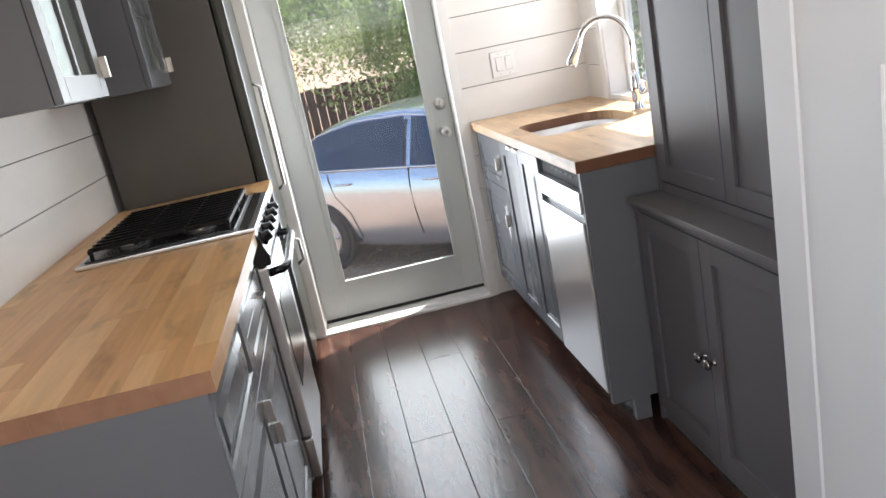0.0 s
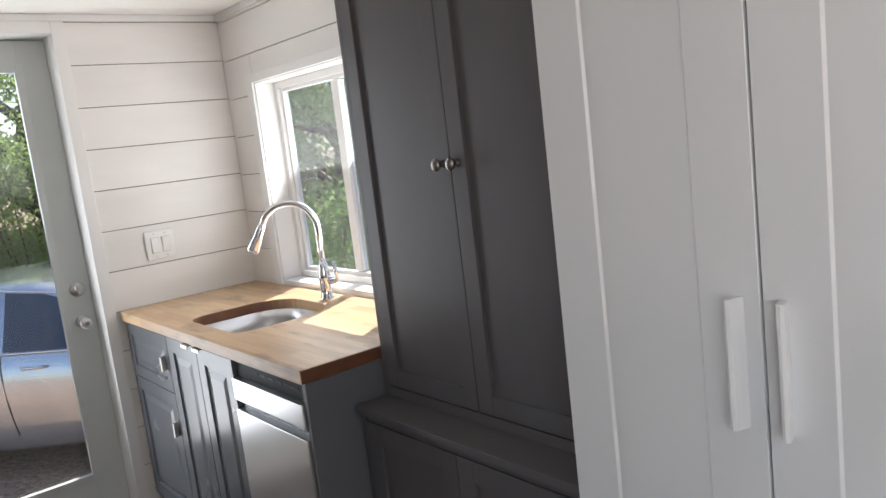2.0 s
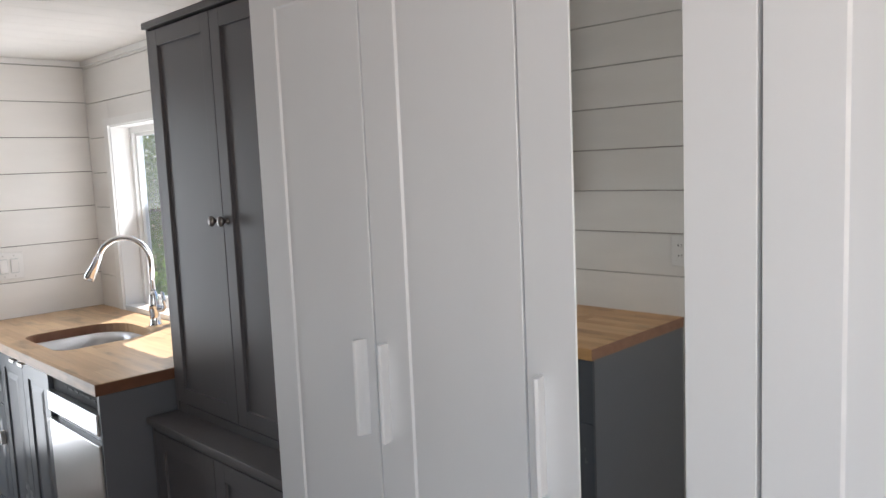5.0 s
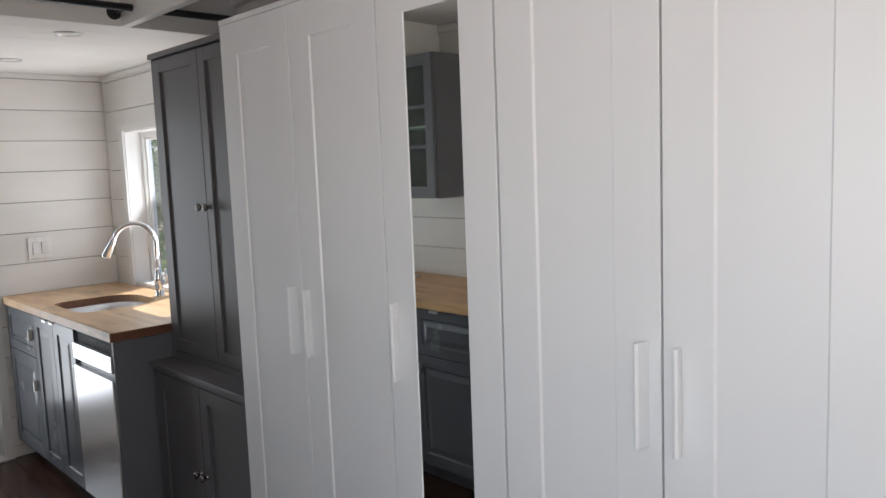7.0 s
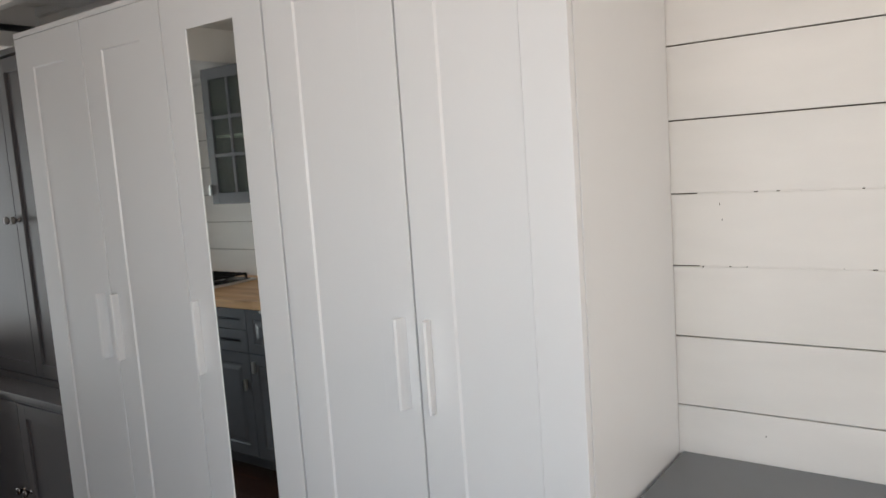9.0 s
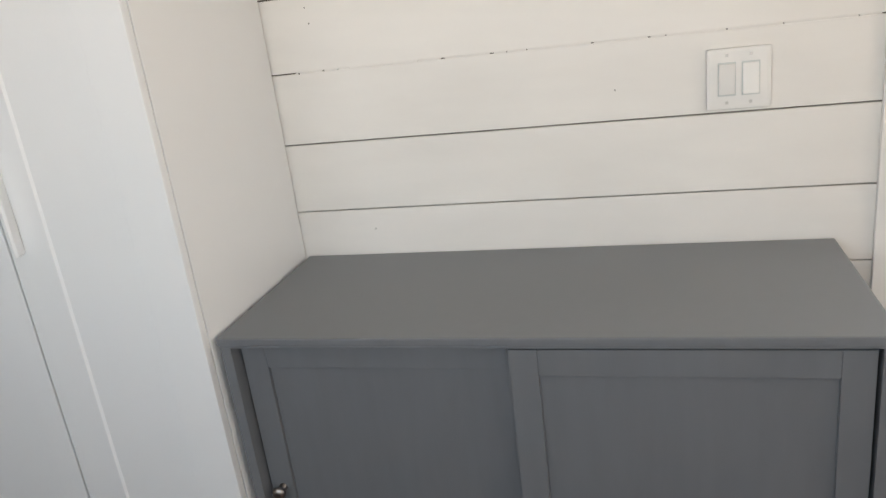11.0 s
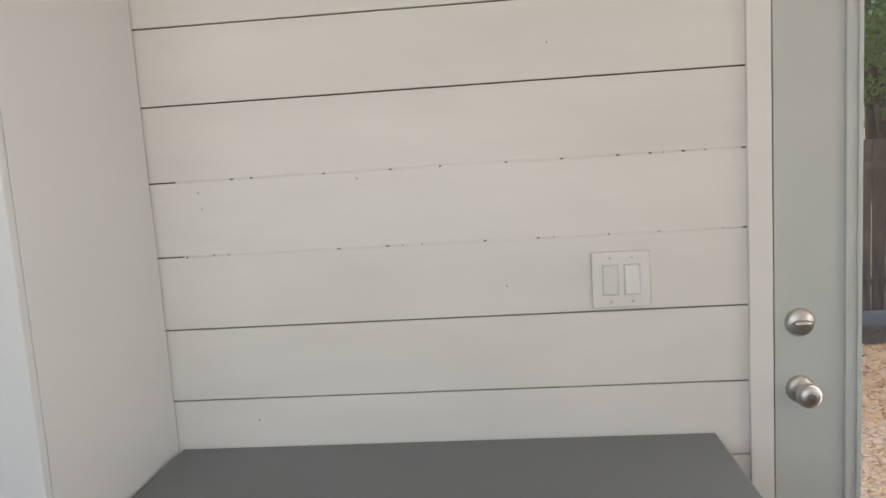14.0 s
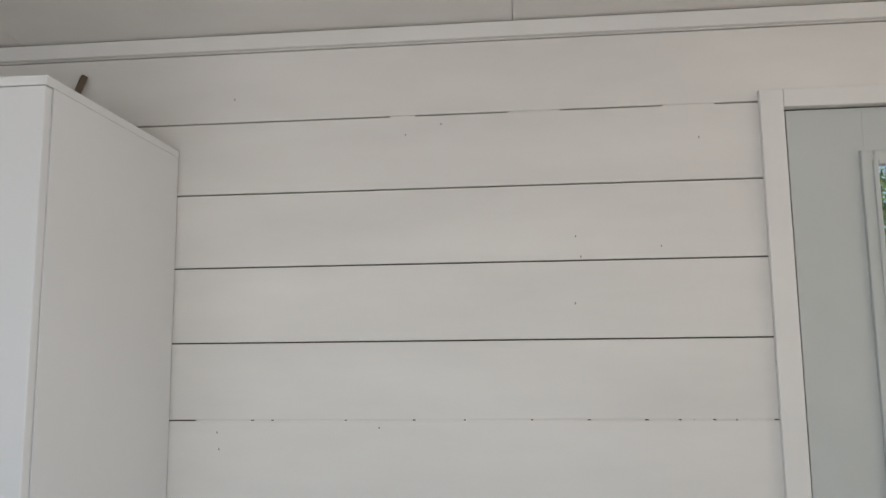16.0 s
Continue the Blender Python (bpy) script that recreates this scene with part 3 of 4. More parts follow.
# ---- switches ----
def switch_plate(o, face, n, label, outlet=False):
    """o: centre on the wall. face: 'x-' , 'y-' or 'x+'."""
    t = thing("outlet" if outlet else "light_switch", *o, label, "outlet" if outlet else "switch")
    w = 0.125 if n == 2 else 0.075

    def put(bm, u0, u1, z0, z1, d, bev):
        x, y, z = o
        if face == "y-":
            bx(bm, x + u0, x + u1, y - d, y, z + z0, z + z1, bev)
        else:
            s = -1 if face == "x-" else 1
            bx(bm, x, x + s * d, y + u0, y + u1, z + z0, z + z1, bev)
        return bm
    plate = part("plate", put(bmesh.new(), -w / 2, w / 2, -0.062, 0.062, 0.011, 0.007), M_PLASTIC, t)
    for i in range(n):
        u = (i - (n - 1) / 2) * 0.046
        if outlet:
            for zz in (-0.02, 0.02):
                part("socket", put(bmesh.new(), u - 0.015, u + 0.015, zz - 0.013, zz + 0.013, 0.012, 0.003), M_PLASTIC, t)
                for du in (-0.006, 0.006):
                    part("slot", put(bmesh.new(), u + du - 0.0012, u + du + 0.0012, zz - 0.004, zz + 0.005, 0.0125, 0), M_BLACK, t)
        else:
            part("bezel", put(bmesh.new(), u - 0.0175, u + 0.0175, -0.034, 0.034, 0.0118, 0.0004), M_DOORP, t)
            rk = put(bmesh.new(), u - 0.0155, u + 0.0155, -0.031, 0.031, 0.0165, 0.002)
            out = -1 if face in ("x-", "y-") else 1
            ax = 1 if face == "y-" else 0
            for v in rk.verts:
                if (v.co[ax] - o[ax]) * out > 0.010:
                    v.co[ax] += out * 0.004 * ((v.co.z - o[2]) / 0.031) * (1 if i else -1)
            part("rocker", rk, M_PLASTIC, t, "tilted white rocker")
            for zz in (-0.048, 0.048):
                part("screw", put(bmesh.new(), u - 0.003, u + 0.003, zz - 0.003, zz + 0.003, 0.0122, 0.001), M_NICKEL, t)


switch_plate((-0.414, YF, 1.154), "y-", 2, "white double rocker light switch on shiplap")
switch_plate((0.0, -1.021, 1.134), "x-", 2, "white double rocker switch beside the glazed door")
switch_plate((XL, 1.80, 1.168), "x+", 1, "white wall outlet above the counter", True)


# ---- wardrobes ----
def wardrobe(name, y0, n, mirror, label):
    y1 = y0 + 0.39 * n
    t = thing(name, -0.25, (y0 + y1) / 2, 0, label, "wardrobe", "white wardrobes")
    body = bmesh.new()
    bx(body, -0.478, -0.004, y0 + 0.001, y0 + 0.017, 0.155, 1.994, 0.001)
    bx(body, -0.478, -0.004, y1 - 0.017, y1 - 0.001, 0.155, 1.994, 0.001)
    bx(body, -0.478, -0.004, y0 + 0.017, y1 - 0.017, 0.155, 0.172)
    bx(body, -0.012, -0.004, y0 + 0.017, y1 - 0.017, 0.172, 1.99)
    part("body", body, M_WARD, t)
    part("top", box(-0.500, -0.004, y0 + 0.0005, y1 - 0.0005, 1.9945, 2.011, 0.0015), M_WARD, t)
    part("plinth", box(-0.455, -0.02, y0 + 0.002, y1 - 0.002, 0.0, 0.1545), M_WARD, t)
    for i in range(n):
        a, b = y0 + 0.39 * i + 0.0024, y0 + 0.39 * (i + 1) - 0.0024
        if mirror == i:
            dm = part("mirror_door", panel_door(-0.500, a, b, 0.160, 1.993, -1, 0.099, 0.002, 0.004), M_WARD, t)
            part("mirror", box(-0.4975, -0.490, a + 0.1005, b - 0.1005, 0.2605, 1.8925), M_MIRROR, dm, "tall narrow mirror")
        else:
            dm = part("door", panel_door(-0.500, a, b, 0.160, 1.993, -1, 0.096, 0.0042, 0.0045), M_WARD, t)
        left = (n == 3 and i in (2,)) or (n == 2 and i == 1)
        e0, w = (a, 1) if left else (b, -1)
        h = bmesh.new()
        sec = [(-0.5003, 0.024), (-0.5003, 0.037), (-0.512, 0.040), (-0.525, 0.043), (-0.529, 0.038), (-0.526, 0.032), (-0.512, 0.029)]
        lo = [h.verts.new((x, e0 + w * u, 0.984)) for x, u in sec]
        hi = [h.verts.new((x, e0 + w * u, 1.186)) for x, u in sec]
        h.faces.new(lo)
        h.faces.new(hi)
        for q in range(7):
            h.faces.new((lo[q], lo[(q + 1) % 7], hi[(q + 1) % 7], hi[q]))
        bmesh.ops.bevel(h, geom=list(h.edges), offset=0.0008, segments=1, affect="EDGES")
        part("handle", h, M_WARD, dm, "white blade handle")
    return t


wardrobe("wardrobe", 0.008, 2, None, "tall white two-door wardrobe with sunk panels")
wardrobe("wardrobe", 0.7895, 3, 0, "tall white three-door wardrobe with a narrow mirror door")
stick = thing("wood_stick", -0.05, 0.28, 2.011, "short offcut of wood leaning on top of the wardrobe", "offcut")
part("stick", tube(bmesh.new(), [(-0.055, 0.285, 2.014), (-0.010, 0.246, 2.200)], 0.009, 4), M_BARK, stick)


# ---- grey hutch ----
def hutch():
    y0, y1, ym = 1.966, 2.768, 2.372
    t = thing("storage_hutch", -0.23, (y0 + y1) / 2, 0, "tall grey painted wooden cupboard with deeper base", "cupboard")
    b = bmesh.new()
    bx(b, -0.463, -0.004, y0, y0 + 0.0145, 0, 0.745, 0.001)
    bx(b, -0.463, -0.004, y1 - 0.0145, y1, 0, 0.745, 0.001)
    bx(b, -0.448, -0.004, y0 + 0.02, y1 - 0.02, 0.0, 0.05)
    bx(b, -0.02, -0.004, y0 + 0.02, y1 - 0.02, 0.05, 0.745)
    bx(b, -0.462, -0.02, y0 + 0.02, y1 - 0.02, 0.725, 0.745)
    part("base_body", b, M_HUTCH, t)
    part("base_top", box(-0.481, -0.004, y0 - 0.001, y1 + 0.001, 0.7455, 0.767, 0.004), M_HUTCH, t)
    u = bmesh.new()
    bx(u, -0.374, -0.004, y0, y0 + 0.0145, 0.7675, 1.996, 0.001)
    bx(u, -0.374, -0.004, y1 - 0.0145, y1, 0.7675, 1.996, 0.001)
    bx(u, -0.372, -0.004, y0 + 0.02, y1 - 0.02, 0.7675, 0.795, 0.001)
    bx(u, -0.02, -0.004, y0 + 0.02, y1 - 0.02, 0.795, 1.996)
    bx(u, -0.355, -0.02, y0 + 0.02, y1 - 0.02, 1.976, 1.996)
    part("upper_body", u, M_HUTCH, t)
    part("cornice", box(-0.386, -0.004, y0 - 0.001, y1 + 0.006, 1.9965, 2.017, 0.003), M_HUTCH, t)
    for a, c, s in ((y0 + 0.016, ym - 0.0018, 1), (ym + 0.0018, y1 - 0.016, -1)):
        ky = c - 0.024 if s == 1 else a + 0.024
        d = framed_door("lower_door", -0.463, a, c, 0.053, 0.721, 0.055, t, M_HUTCH)
        part("knob", lathe(KNOB, (-0.463, ky, 0.378), (-1, 0, 0)), M_KNOB, d, "pewter knob", True)
        d = framed_door("upper_door", -0.3745, a, c, 0.80, 1.990, 0.050, t, M_HUTCH)
        part("knob", lathe(KNOB, (-0.3745, ky, 1.404), (-1, 0, 0)), M_KNOB, d, "pewter knob", True)


hutch()


# ---- sideboard with sliding doors ----
def sideboard():
    y0, y1 = -1.210, -0.004
    t = thing("sideboard", -0.24, -0.6, 0, "low grey painted cabinet with two sliding doors", "cabinet")
    part("side_panel", box(-0.470, -0.004, y0, y0 + 0.022, 0, 0.7575, 0.0015), M_GREY, t)
    part("side_panel", box(-0.470, -0.004, y1 - 0.022, y1, 0, 0.7575, 0.0015), M_GREY, t)
    part("bottom_rail", box(-0.470, -0.004, y0 + 0.0225, y1 - 0.0225, 0.0, 0.022, 0.0015), M_GREY, t)
    part("door_track", box(-0.456, -0.004, y0 + 0.0225, y1 - 0.0225, 0.0222, 0.034, 0.001), M_GREY, t)
    part("back_panel", box(-0.02, -0.004, y0 + 0.0225, y1 - 0.0225, 0.0342, 0.757), M_GREY, t)
    part("top", box(-0.475, -0.003, y0 - 0.004, y1 + 0.003, 0.7645, 0.781, 0.004), M_GREY, t)
    part("top_moulding", box(-0.4715, -0.003, y0 - 0.001, y1, 0.758, 0.764, 0.002), M_GREY, t)
    d = framed_door("back_sliding_door", -0.440, -0.625, y1 - 0.026, 0.036, 0.7515, 0.052, t, M_GREY)
    part("knob", lathe(KNOB, (-0.440, -0.057, 0.411), (-1, 0, 0)), M_KNOB, d, "pewter knob", True)
    d = framed_door("front_sliding_door", -0.4635, y0 + 0.028, -0.582, 0.036, 0.7515, 0.052, t, M_GREY)
    part("knob", lathe(KNOB, (-0.4635, -1.160, 0.400), (-1, 0, 0)), M_KNOB, d, "pewter knob", True)


sideboard()


# ---- sink counter ----
def rounded(x0, x1, y0, y1, radii, n=8):
    """Outline of a rectangle with its own radius at each corner, counterclockwise from the corner x1,y1."""
    pts = []
    for (cx, cy, sx, sy, a0), r in zip(((x1, y1, -1, -1, 0), (x0, y1, 1, -1, 90), (x0, y0, 1, 1, 180), (x1, y0, -1, 1, 270)), radii):
        for i in range(n + 1):
            a = radians(a0 + 90 * i / n)
            pts.append((cx + sx * r + r * math.cos(a), cy + sy * r + r * math.sin(a)))
    return pts


SINK = (-0.535, -0.135, 3.36, 3.80)
HOLE = rounded(*SINK, (0.15, 0.07, 0.07, 0.15))


def slab_with_hole(x0, x1, y0, y1, z0, z1, hole):
    bm = bmesh.new()
    cx, cy = sum(p[0] for p in hole) / len(hole), sum(p[1] for p in hole) / len(hole)
    outer = []
    for px, py in hole:
        dx, dy = px - cx, py - cy
        k = min(((x1 if dx > 0 else x0) - cx) / dx if dx else 9e9, ((y1 if dy > 0 else y0) - cy) / dy if dy else 9e9)
        outer.append([cx + k * dx, cy + k * dy])
    for qx, qy in ((x0, y0), (x0, y1), (x1, y0), (x1, y1)):
        i = min(range(len(outer)), key=lambda j: (outer[j][0] - qx) ** 2 + (outer[j][1] - qy) ** 2)
        outer[i] = [qx, qy]
    n = len(hole)
    v = {}
    for key, loop, z in (("ot", outer, z1), ("ob", outer, z0), ("it", hole, z1), ("ib", hole, z0)):
        v[key] = [bm.verts.new((p[0], p[1], z)) for p in loop]
    for a, b in (("ot", "it"), ("it", "ib"), ("ib", "ob"), ("ob", "ot")):
        for i in range(n):
            bm.faces.new((v[a][i], v[a][(i + 1) % n], v[b][(i + 1) % n], v[b][i]))
    return bm


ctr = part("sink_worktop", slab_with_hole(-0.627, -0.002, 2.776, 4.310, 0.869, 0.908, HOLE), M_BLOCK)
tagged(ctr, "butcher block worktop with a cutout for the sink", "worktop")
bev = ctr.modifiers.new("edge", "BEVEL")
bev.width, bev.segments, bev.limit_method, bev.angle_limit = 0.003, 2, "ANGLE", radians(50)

sink = thing("sink", -0.33, 3.58, 0.70, "undermounted stainless steel sink bowl", "sink")
sb = bmesh.new()
loops = []
for g, z in ((0.012, 0.8685), (-0.003, 0.8685), (-0.004, 0.80), (-0.012, 0.715), (-0.05, 0.695), (-0.15, 0.690)):
    o = rounded(SINK[0] - g, SINK[1] + g, SINK[2] - g, SINK[3] + g, (max(0.02, 0.15 + g), max(0.02, 0.07 + g), max(0.02, 0.07 + g), max(0.02, 0.15 + g)))
    loops.append([sb.verts.new((p[0], p[1], z)) for p in o])
for a, b in zip(loops, loops[1:]):
    for i in range(len(a)):
        sb.faces.new((a[i], a[(i + 1) % len(a)], b[(i + 1) % len(a)], b[i]))
sb.faces.new(loops[-1])
part("bowl", sb, M_STEEL, sink, "", True)
part("drain", lathe([(0.04, 0), (0.038, 0.003), (0.02, 0.001), (0.001, 0.001)], (-0.33, 3.58, 0.6905), (0, 0, 1)), M_CHROME, sink, "", True)


def faucet():
    bxx, byy, z0 = -0.085, 3.53, 0.908
    t = thing("faucet", bxx, byy, z0, "tall chrome gooseneck faucet with a pull-down head", "faucet")
    part("base", lathe([(0.027, 0), (0.027, 0.006), (0.022, 0.012), (0.021, 0.05), (0.023, 0.055), (0.023, 0.095), (0.018, 0.13), (0.0125, 0.15)], (bxx, byy, z0), (0, 0, 1), 24), M_CHROME, t, "", True)
    d = Vector((-0.80, 0.60, 0))
    pts = [Vector((bxx, byy, 1.05))]
    for i in range(15):
        a = math.pi * (1 - i / 14 * 0.88)
        pts.append(Vector((bxx, byy, 1.185)) + d * (0.105 + 0.105 * math.cos(a)) + Vector((0, 0, 0.105 * math.sin(a))))
    end = pts[-1]
    dr = (pts[-1] - pts[-2]).normalized()
    part("spout", tube(bmesh.new(), pts, 0.0115, 16), M_CHROME, t, "", True)
    part("spray_head", tube(bmesh.new(), [end, end + dr * 0.02, end + dr * 0.05, end + dr * 0.10, end + dr * 0.115], [0.0125, 0.0155, 0.016, 0.024, 0.022], 20), M_CHROME, t, "", True)
    h = Vector((bxx, byy, z0 + 0.072))
    part("handle", tube(bmesh.new(), [h, h + Vector((0.02, -0.035, 0)), h + Vector((0.025, -0.05, 0.01)), h + Vector((0.012, -0.058, 0.075))], [0.014, 0.014, 0.010, 0.006], 14), M_CHROME, t, "", True)


faucet()


# ---- fitted cabinets ----
def pull(parent, x, s, y, z, upright):
    """A bent edge pull on the top or side of a front."""
    b = bmesh.new()
    if upright:
        bx(b, x - s * 0.002, x + s * 0.020, y - 0.003, y + 0.003, z - 0.028, z + 0.028, 0.001)
        bx(b, x + s * 0.016, x + s * 0.020, y - 0.012, y + 0.003, z - 0.028, z + 0.028, 0.001)
    else:
        bx(b, x - s * 0.002, x + s * 0.020, y - 0.028, y + 0.028, z - 0.001, z + 0.002, 0.0005)
        bx(b, x + s * 0.017, x + s * 0.020, y - 0.028, y + 0.028, z - 0.010, z + 0.002, 0.0005)
    part("pull", b, M_NICKEL, parent, "metal edge pull")


def base_unit(y0, y1, xw, s, fronts, label, group):
    """A base cabinet. xw: wall plane, s: the way its fronts face, fronts: rows of (y0, y1, z0, z1, kind, pull)."""
    t = thing("base_cabinet", xw + s * 0.3, (y0 + y1) / 2, 0.1, label, "cabinet", group)
    b = bmesh.new()
    xa, xb = xw + s * 0.004, xw + s * 0.592
    bx(b, xa, xb, y0 + 0.0005, y0 + 0.018, 0.10, 0.868)
    bx(b, xa, xb, y1 - 0.018, y1 - 0.0005, 0.10, 0.868)
    bx(b, xa, xb, y0 + 0.018, y1 - 0.018, 0.10, 0.118)
    bx(b, xa, xa + s * 0.01, y0 + 0.018, y1 - 0.018, 0.118, 0.868)
    part("carcass", b, M_SIDE, t)
    part("toe_kick", box(xw + s * 0.50, xw + s * 0.515, y0 + 0.001, y1 - 0.001, 0.0, 0.0995), M_SIDE, t)
    for a, c, z0, z1, kind, pl in fronts:
        d = part("drawer_front" if kind == "drawer" else "door", panel_door(xw + s * 0.613, a + 0.0015, c - 0.0015, z0 + 0.0015, z1 - 0.0015, s, 0.045 if z1 - z0 < 0.3 else 0.055, 0.004, 0.006, 0.005), M_KGREY, t)
        if pl:
            pull(d, xw + s * 0.613, s, *pl)


base_unit(3.835, 4.308, 0.0, -1, [(3.835, 4.30, 0.635, 0.862, "drawer", (3.88, 0.75, True)), (3.835, 4.30, 0.104, 0.635, "door", (3.868, 0.49, True))], "grey base cabinet with a drawer over a door", "sink cabinets")
base_unit(3.255, 3.835, 0.0, -1, [(3.255, 3.545, 0.104, 0.862, "door", (3.50, 0.8625, False)), (3.545, 3.835, 0.104, 0.862, "door", (3.60, 0.8625, False))], "grey two-door sink base cabinet with raised panels", "sink cabinets")
part("cover_panel", box(-0.616, -0.004, 2.781, 2.799, 0.083, 0.868, 0.001), M_SIDE)
tagged(bpy.data.objects["cover_panel"], "grey cover panel at the end of the worktop", "panel")
part("plinth_block", box(-0.54, -0.485, 2.785, 2.805, 0.0, 0.082, 0.002), M_SIDE)
tagged(bpy.data.objects["plinth_block"], "grey block under the cover panel", "block")

dw = thing("dishwasher", -0.3, 3.03, 0.08, "slim stainless steel dishwasher under the worktop", "dishwasher")
part("tub", box(-0.575, -0.01, 2.803, 3.25, 0.10, 0.862), M_BLACK, dw)
part("door", box(-0.622, -0.577, 2.803, 3.25, 0.115, 0.705, 0.004), M_STEEL, dw, "brushed stainless door")
part("control_strip", box(-0.622, -0.577, 2.803, 3.25, 0.735, 0.806, 0.004), M_STEEL, dw, "stainless control strip")
part("handle_recess", box(-0.600, -0.577, 2.803, 3.25, 0.7055, 0.7345), M_BLACK, dw, "dark pocket handle")
tp = part("control_panel", box(-0.600, -0.577, 2.803, 3.25, 0.8065, 0.862, 0.002), M_RUBBER, dw, "black control panel")
for i in range(6):
    part("button", box(-0.6015, -0.599, 2.85 + 0.05 * i, 2.875 + 0.05 * i, 0.832, 0.840), M_IRON, tp)
part("toe_plate", box(-0.53, -0.52, 2.803, 3.25, 0.0, 0.099), M_BLACK, dw)

# cooking side
LW = XL
lctr = thing("cooking_worktop", -1.92, 2.3, 0.869, "butcher block worktop beside the gas stove", "worktop")
rst = random.Random(12)
for wx0, wx1, wy0, wy1 in ((XL + 0.002, -1.598, 1.791, 2.832), (XL + 0.002, XL + 0.125, 2.8322, 3.4518), (XL + 0.002, -1.598, 3.452, 3.852)):
    n = max(1, round((wx1 - wx0) / 0.048))
    for i in range(n):
        sx0, sx1 = wx0 + (wx1 - wx0) * i / n, wx0 + (wx1 - wx0) * (i + 1) / n
        yy = wy0
        while yy < wy1 - 0.001:
            ye = min(wy1, yy + (rst.uniform(0.12, 0.5) if yy == wy0 else rst.uniform(0.28, 0.6)))
            if wy1 - ye < 0.09:
                ye = wy1
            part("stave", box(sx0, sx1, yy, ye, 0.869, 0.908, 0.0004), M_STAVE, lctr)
            yy = ye
base_unit(1.803, 2.355, LW, 1, [(1.803, 2.355, 0.64, 0.862, "drawer", (2.20, 0.8625, False)), (1.803, 2.355, 0.104, 0.64, "door", (2.32, 0.575, True))], "grey base cabinet with a drawer over a raised-panel door", "cooking cabinets")
base_unit(2.355, 2.828, LW, 1, [(2.355, 2.828, 0.755, 0.862, "drawer", (2.62, 0.8625, False)), (2.355, 2.828, 0.64, 0.755, "drawer", (2.70, 0.7555, False)), (2.355, 2.828, 0.104, 0.64, "door", (2.39, 0.48, True))], "grey base cabinet with two drawers over a door", "cooking cabinets")
base_unit(3.456, 3.85, LW, 1, [(3.456, 3.85, 0.104, 0.862, "door", None)], "grey base cabinet beside the fridge", "cooking cabinets")
part("end_panel", box(XL + 0.004, -1.615, 1.793, 1.801, 0.0, 0.868), M_SIDE)
tagged(bpy.data.objects["end_panel"], "grey end panel of the cooking counter", "panel")


def stove():
    t = thing("gas_stove", -1.9, 3.14, 0, "slide-in gas stove with black grates and steel trim", "stove")
    part("oven_body", box(-2.09, -1.625, 2.836, 3.448, 0.06, 0.900), M_BLACK, t)
    part("cooktop", box(-2.108, -1.592, 2.822, 3.462, 0.9085, 0.921, 0.004), M_STEEL, t, "steel cooktop rim")
    part("burner_tray", box(-2.085, -1.655, 2.845, 3.440, 0.9212, 0.926, 0.002), M_BLACK, t, "black enamel tray")
    for y0 in (2.852, 3.148):
        g = bmesh.new()
        for i in range(6):
            yy = y0 + 0.010 + i * 0.051
            bx(g, -2.07, -1.665, yy, yy + 0.010, 0.946, 0.958, 0.002)
        for xx in (-2.07, -1.94, -1.80, -1.672):
            bx(g, xx, xx + 0.010, y0, y0 + 0.284, 0.942, 0.955, 0.002)
        for xx in (-2.068, -1.674):
            for yy in (y0 + 0.002, y0 + 0.27):
                bx(g, xx, xx + 0.01, yy, yy + 0.01, 0.926, 0.946)
        part("grate", g, M_IRON, t, "cast iron grate")
        for xx in (-1.97, -1.77):
            b = part("burner", lathe([(0.045, 0), (0.045, 0.006), (0.032, 0.010), (0.032, 0.014), (0.001, 0.015)], (xx, y0 + 0.14, 0.926), (0, 0, 1)), M_STEEL, t, "gas burner", True)
    cp = bmesh.new()
    vs = [cp.verts.new((x, y, z)) for y in (2.824, 3.460) for x, z in ((-1.625, 0.80), (-1.575, 0.80), (-1.572, 0.83), (-1.605, 0.920), (-1.640, 0.925))]
    cp.faces.new(vs[:5])
    cp.faces.new(vs[5:])
    for i in range(5):
        cp.faces.new((vs[i], vs[(i + 1) % 5], vs[5 + (i + 1) % 5], vs[5 + i]))
    pn = part("control_panel", cp, M_BLACK, t)
    for i in range(5):
        part("knob", lathe([(0.023, 0), (0.023, 0.006), (0.017, 0.010), (0.015, 0.030), (0.001, 0.031)], (-1.588, 2.90 + i * 0.12, 0.868), (0.93, 0, 0.37)), M_BLACK, pn, "black burner knob", True)
    part("oven_door", box(-1.624, -1.590, 2.838, 3.446, 0.22, 0.792, 0.006), M_STEEL, t, "steel oven door")
    part("oven_window", box(-1.590, -1.587, 2.92, 3.36, 0.36, 0.66), M_BLACK, t)
    part("oven_handle", tube(bmesh.new(), [(-1.592, 2.87, 0.765), (-1.548, 2.875, 0.77), (-1.535, 2.93, 0.77), (-1.535, 3.35, 0.77), (-1.548, 3.405, 0.77), (-1.592, 3.41, 0.765)], 0.013, 12), M_BLACK, t, "black oven handle", True)
    part("warming_drawer", box(-1.624, -1.592, 2.838, 3.446, 0.075, 0.212, 0.006), M_STEEL, t)


stove()

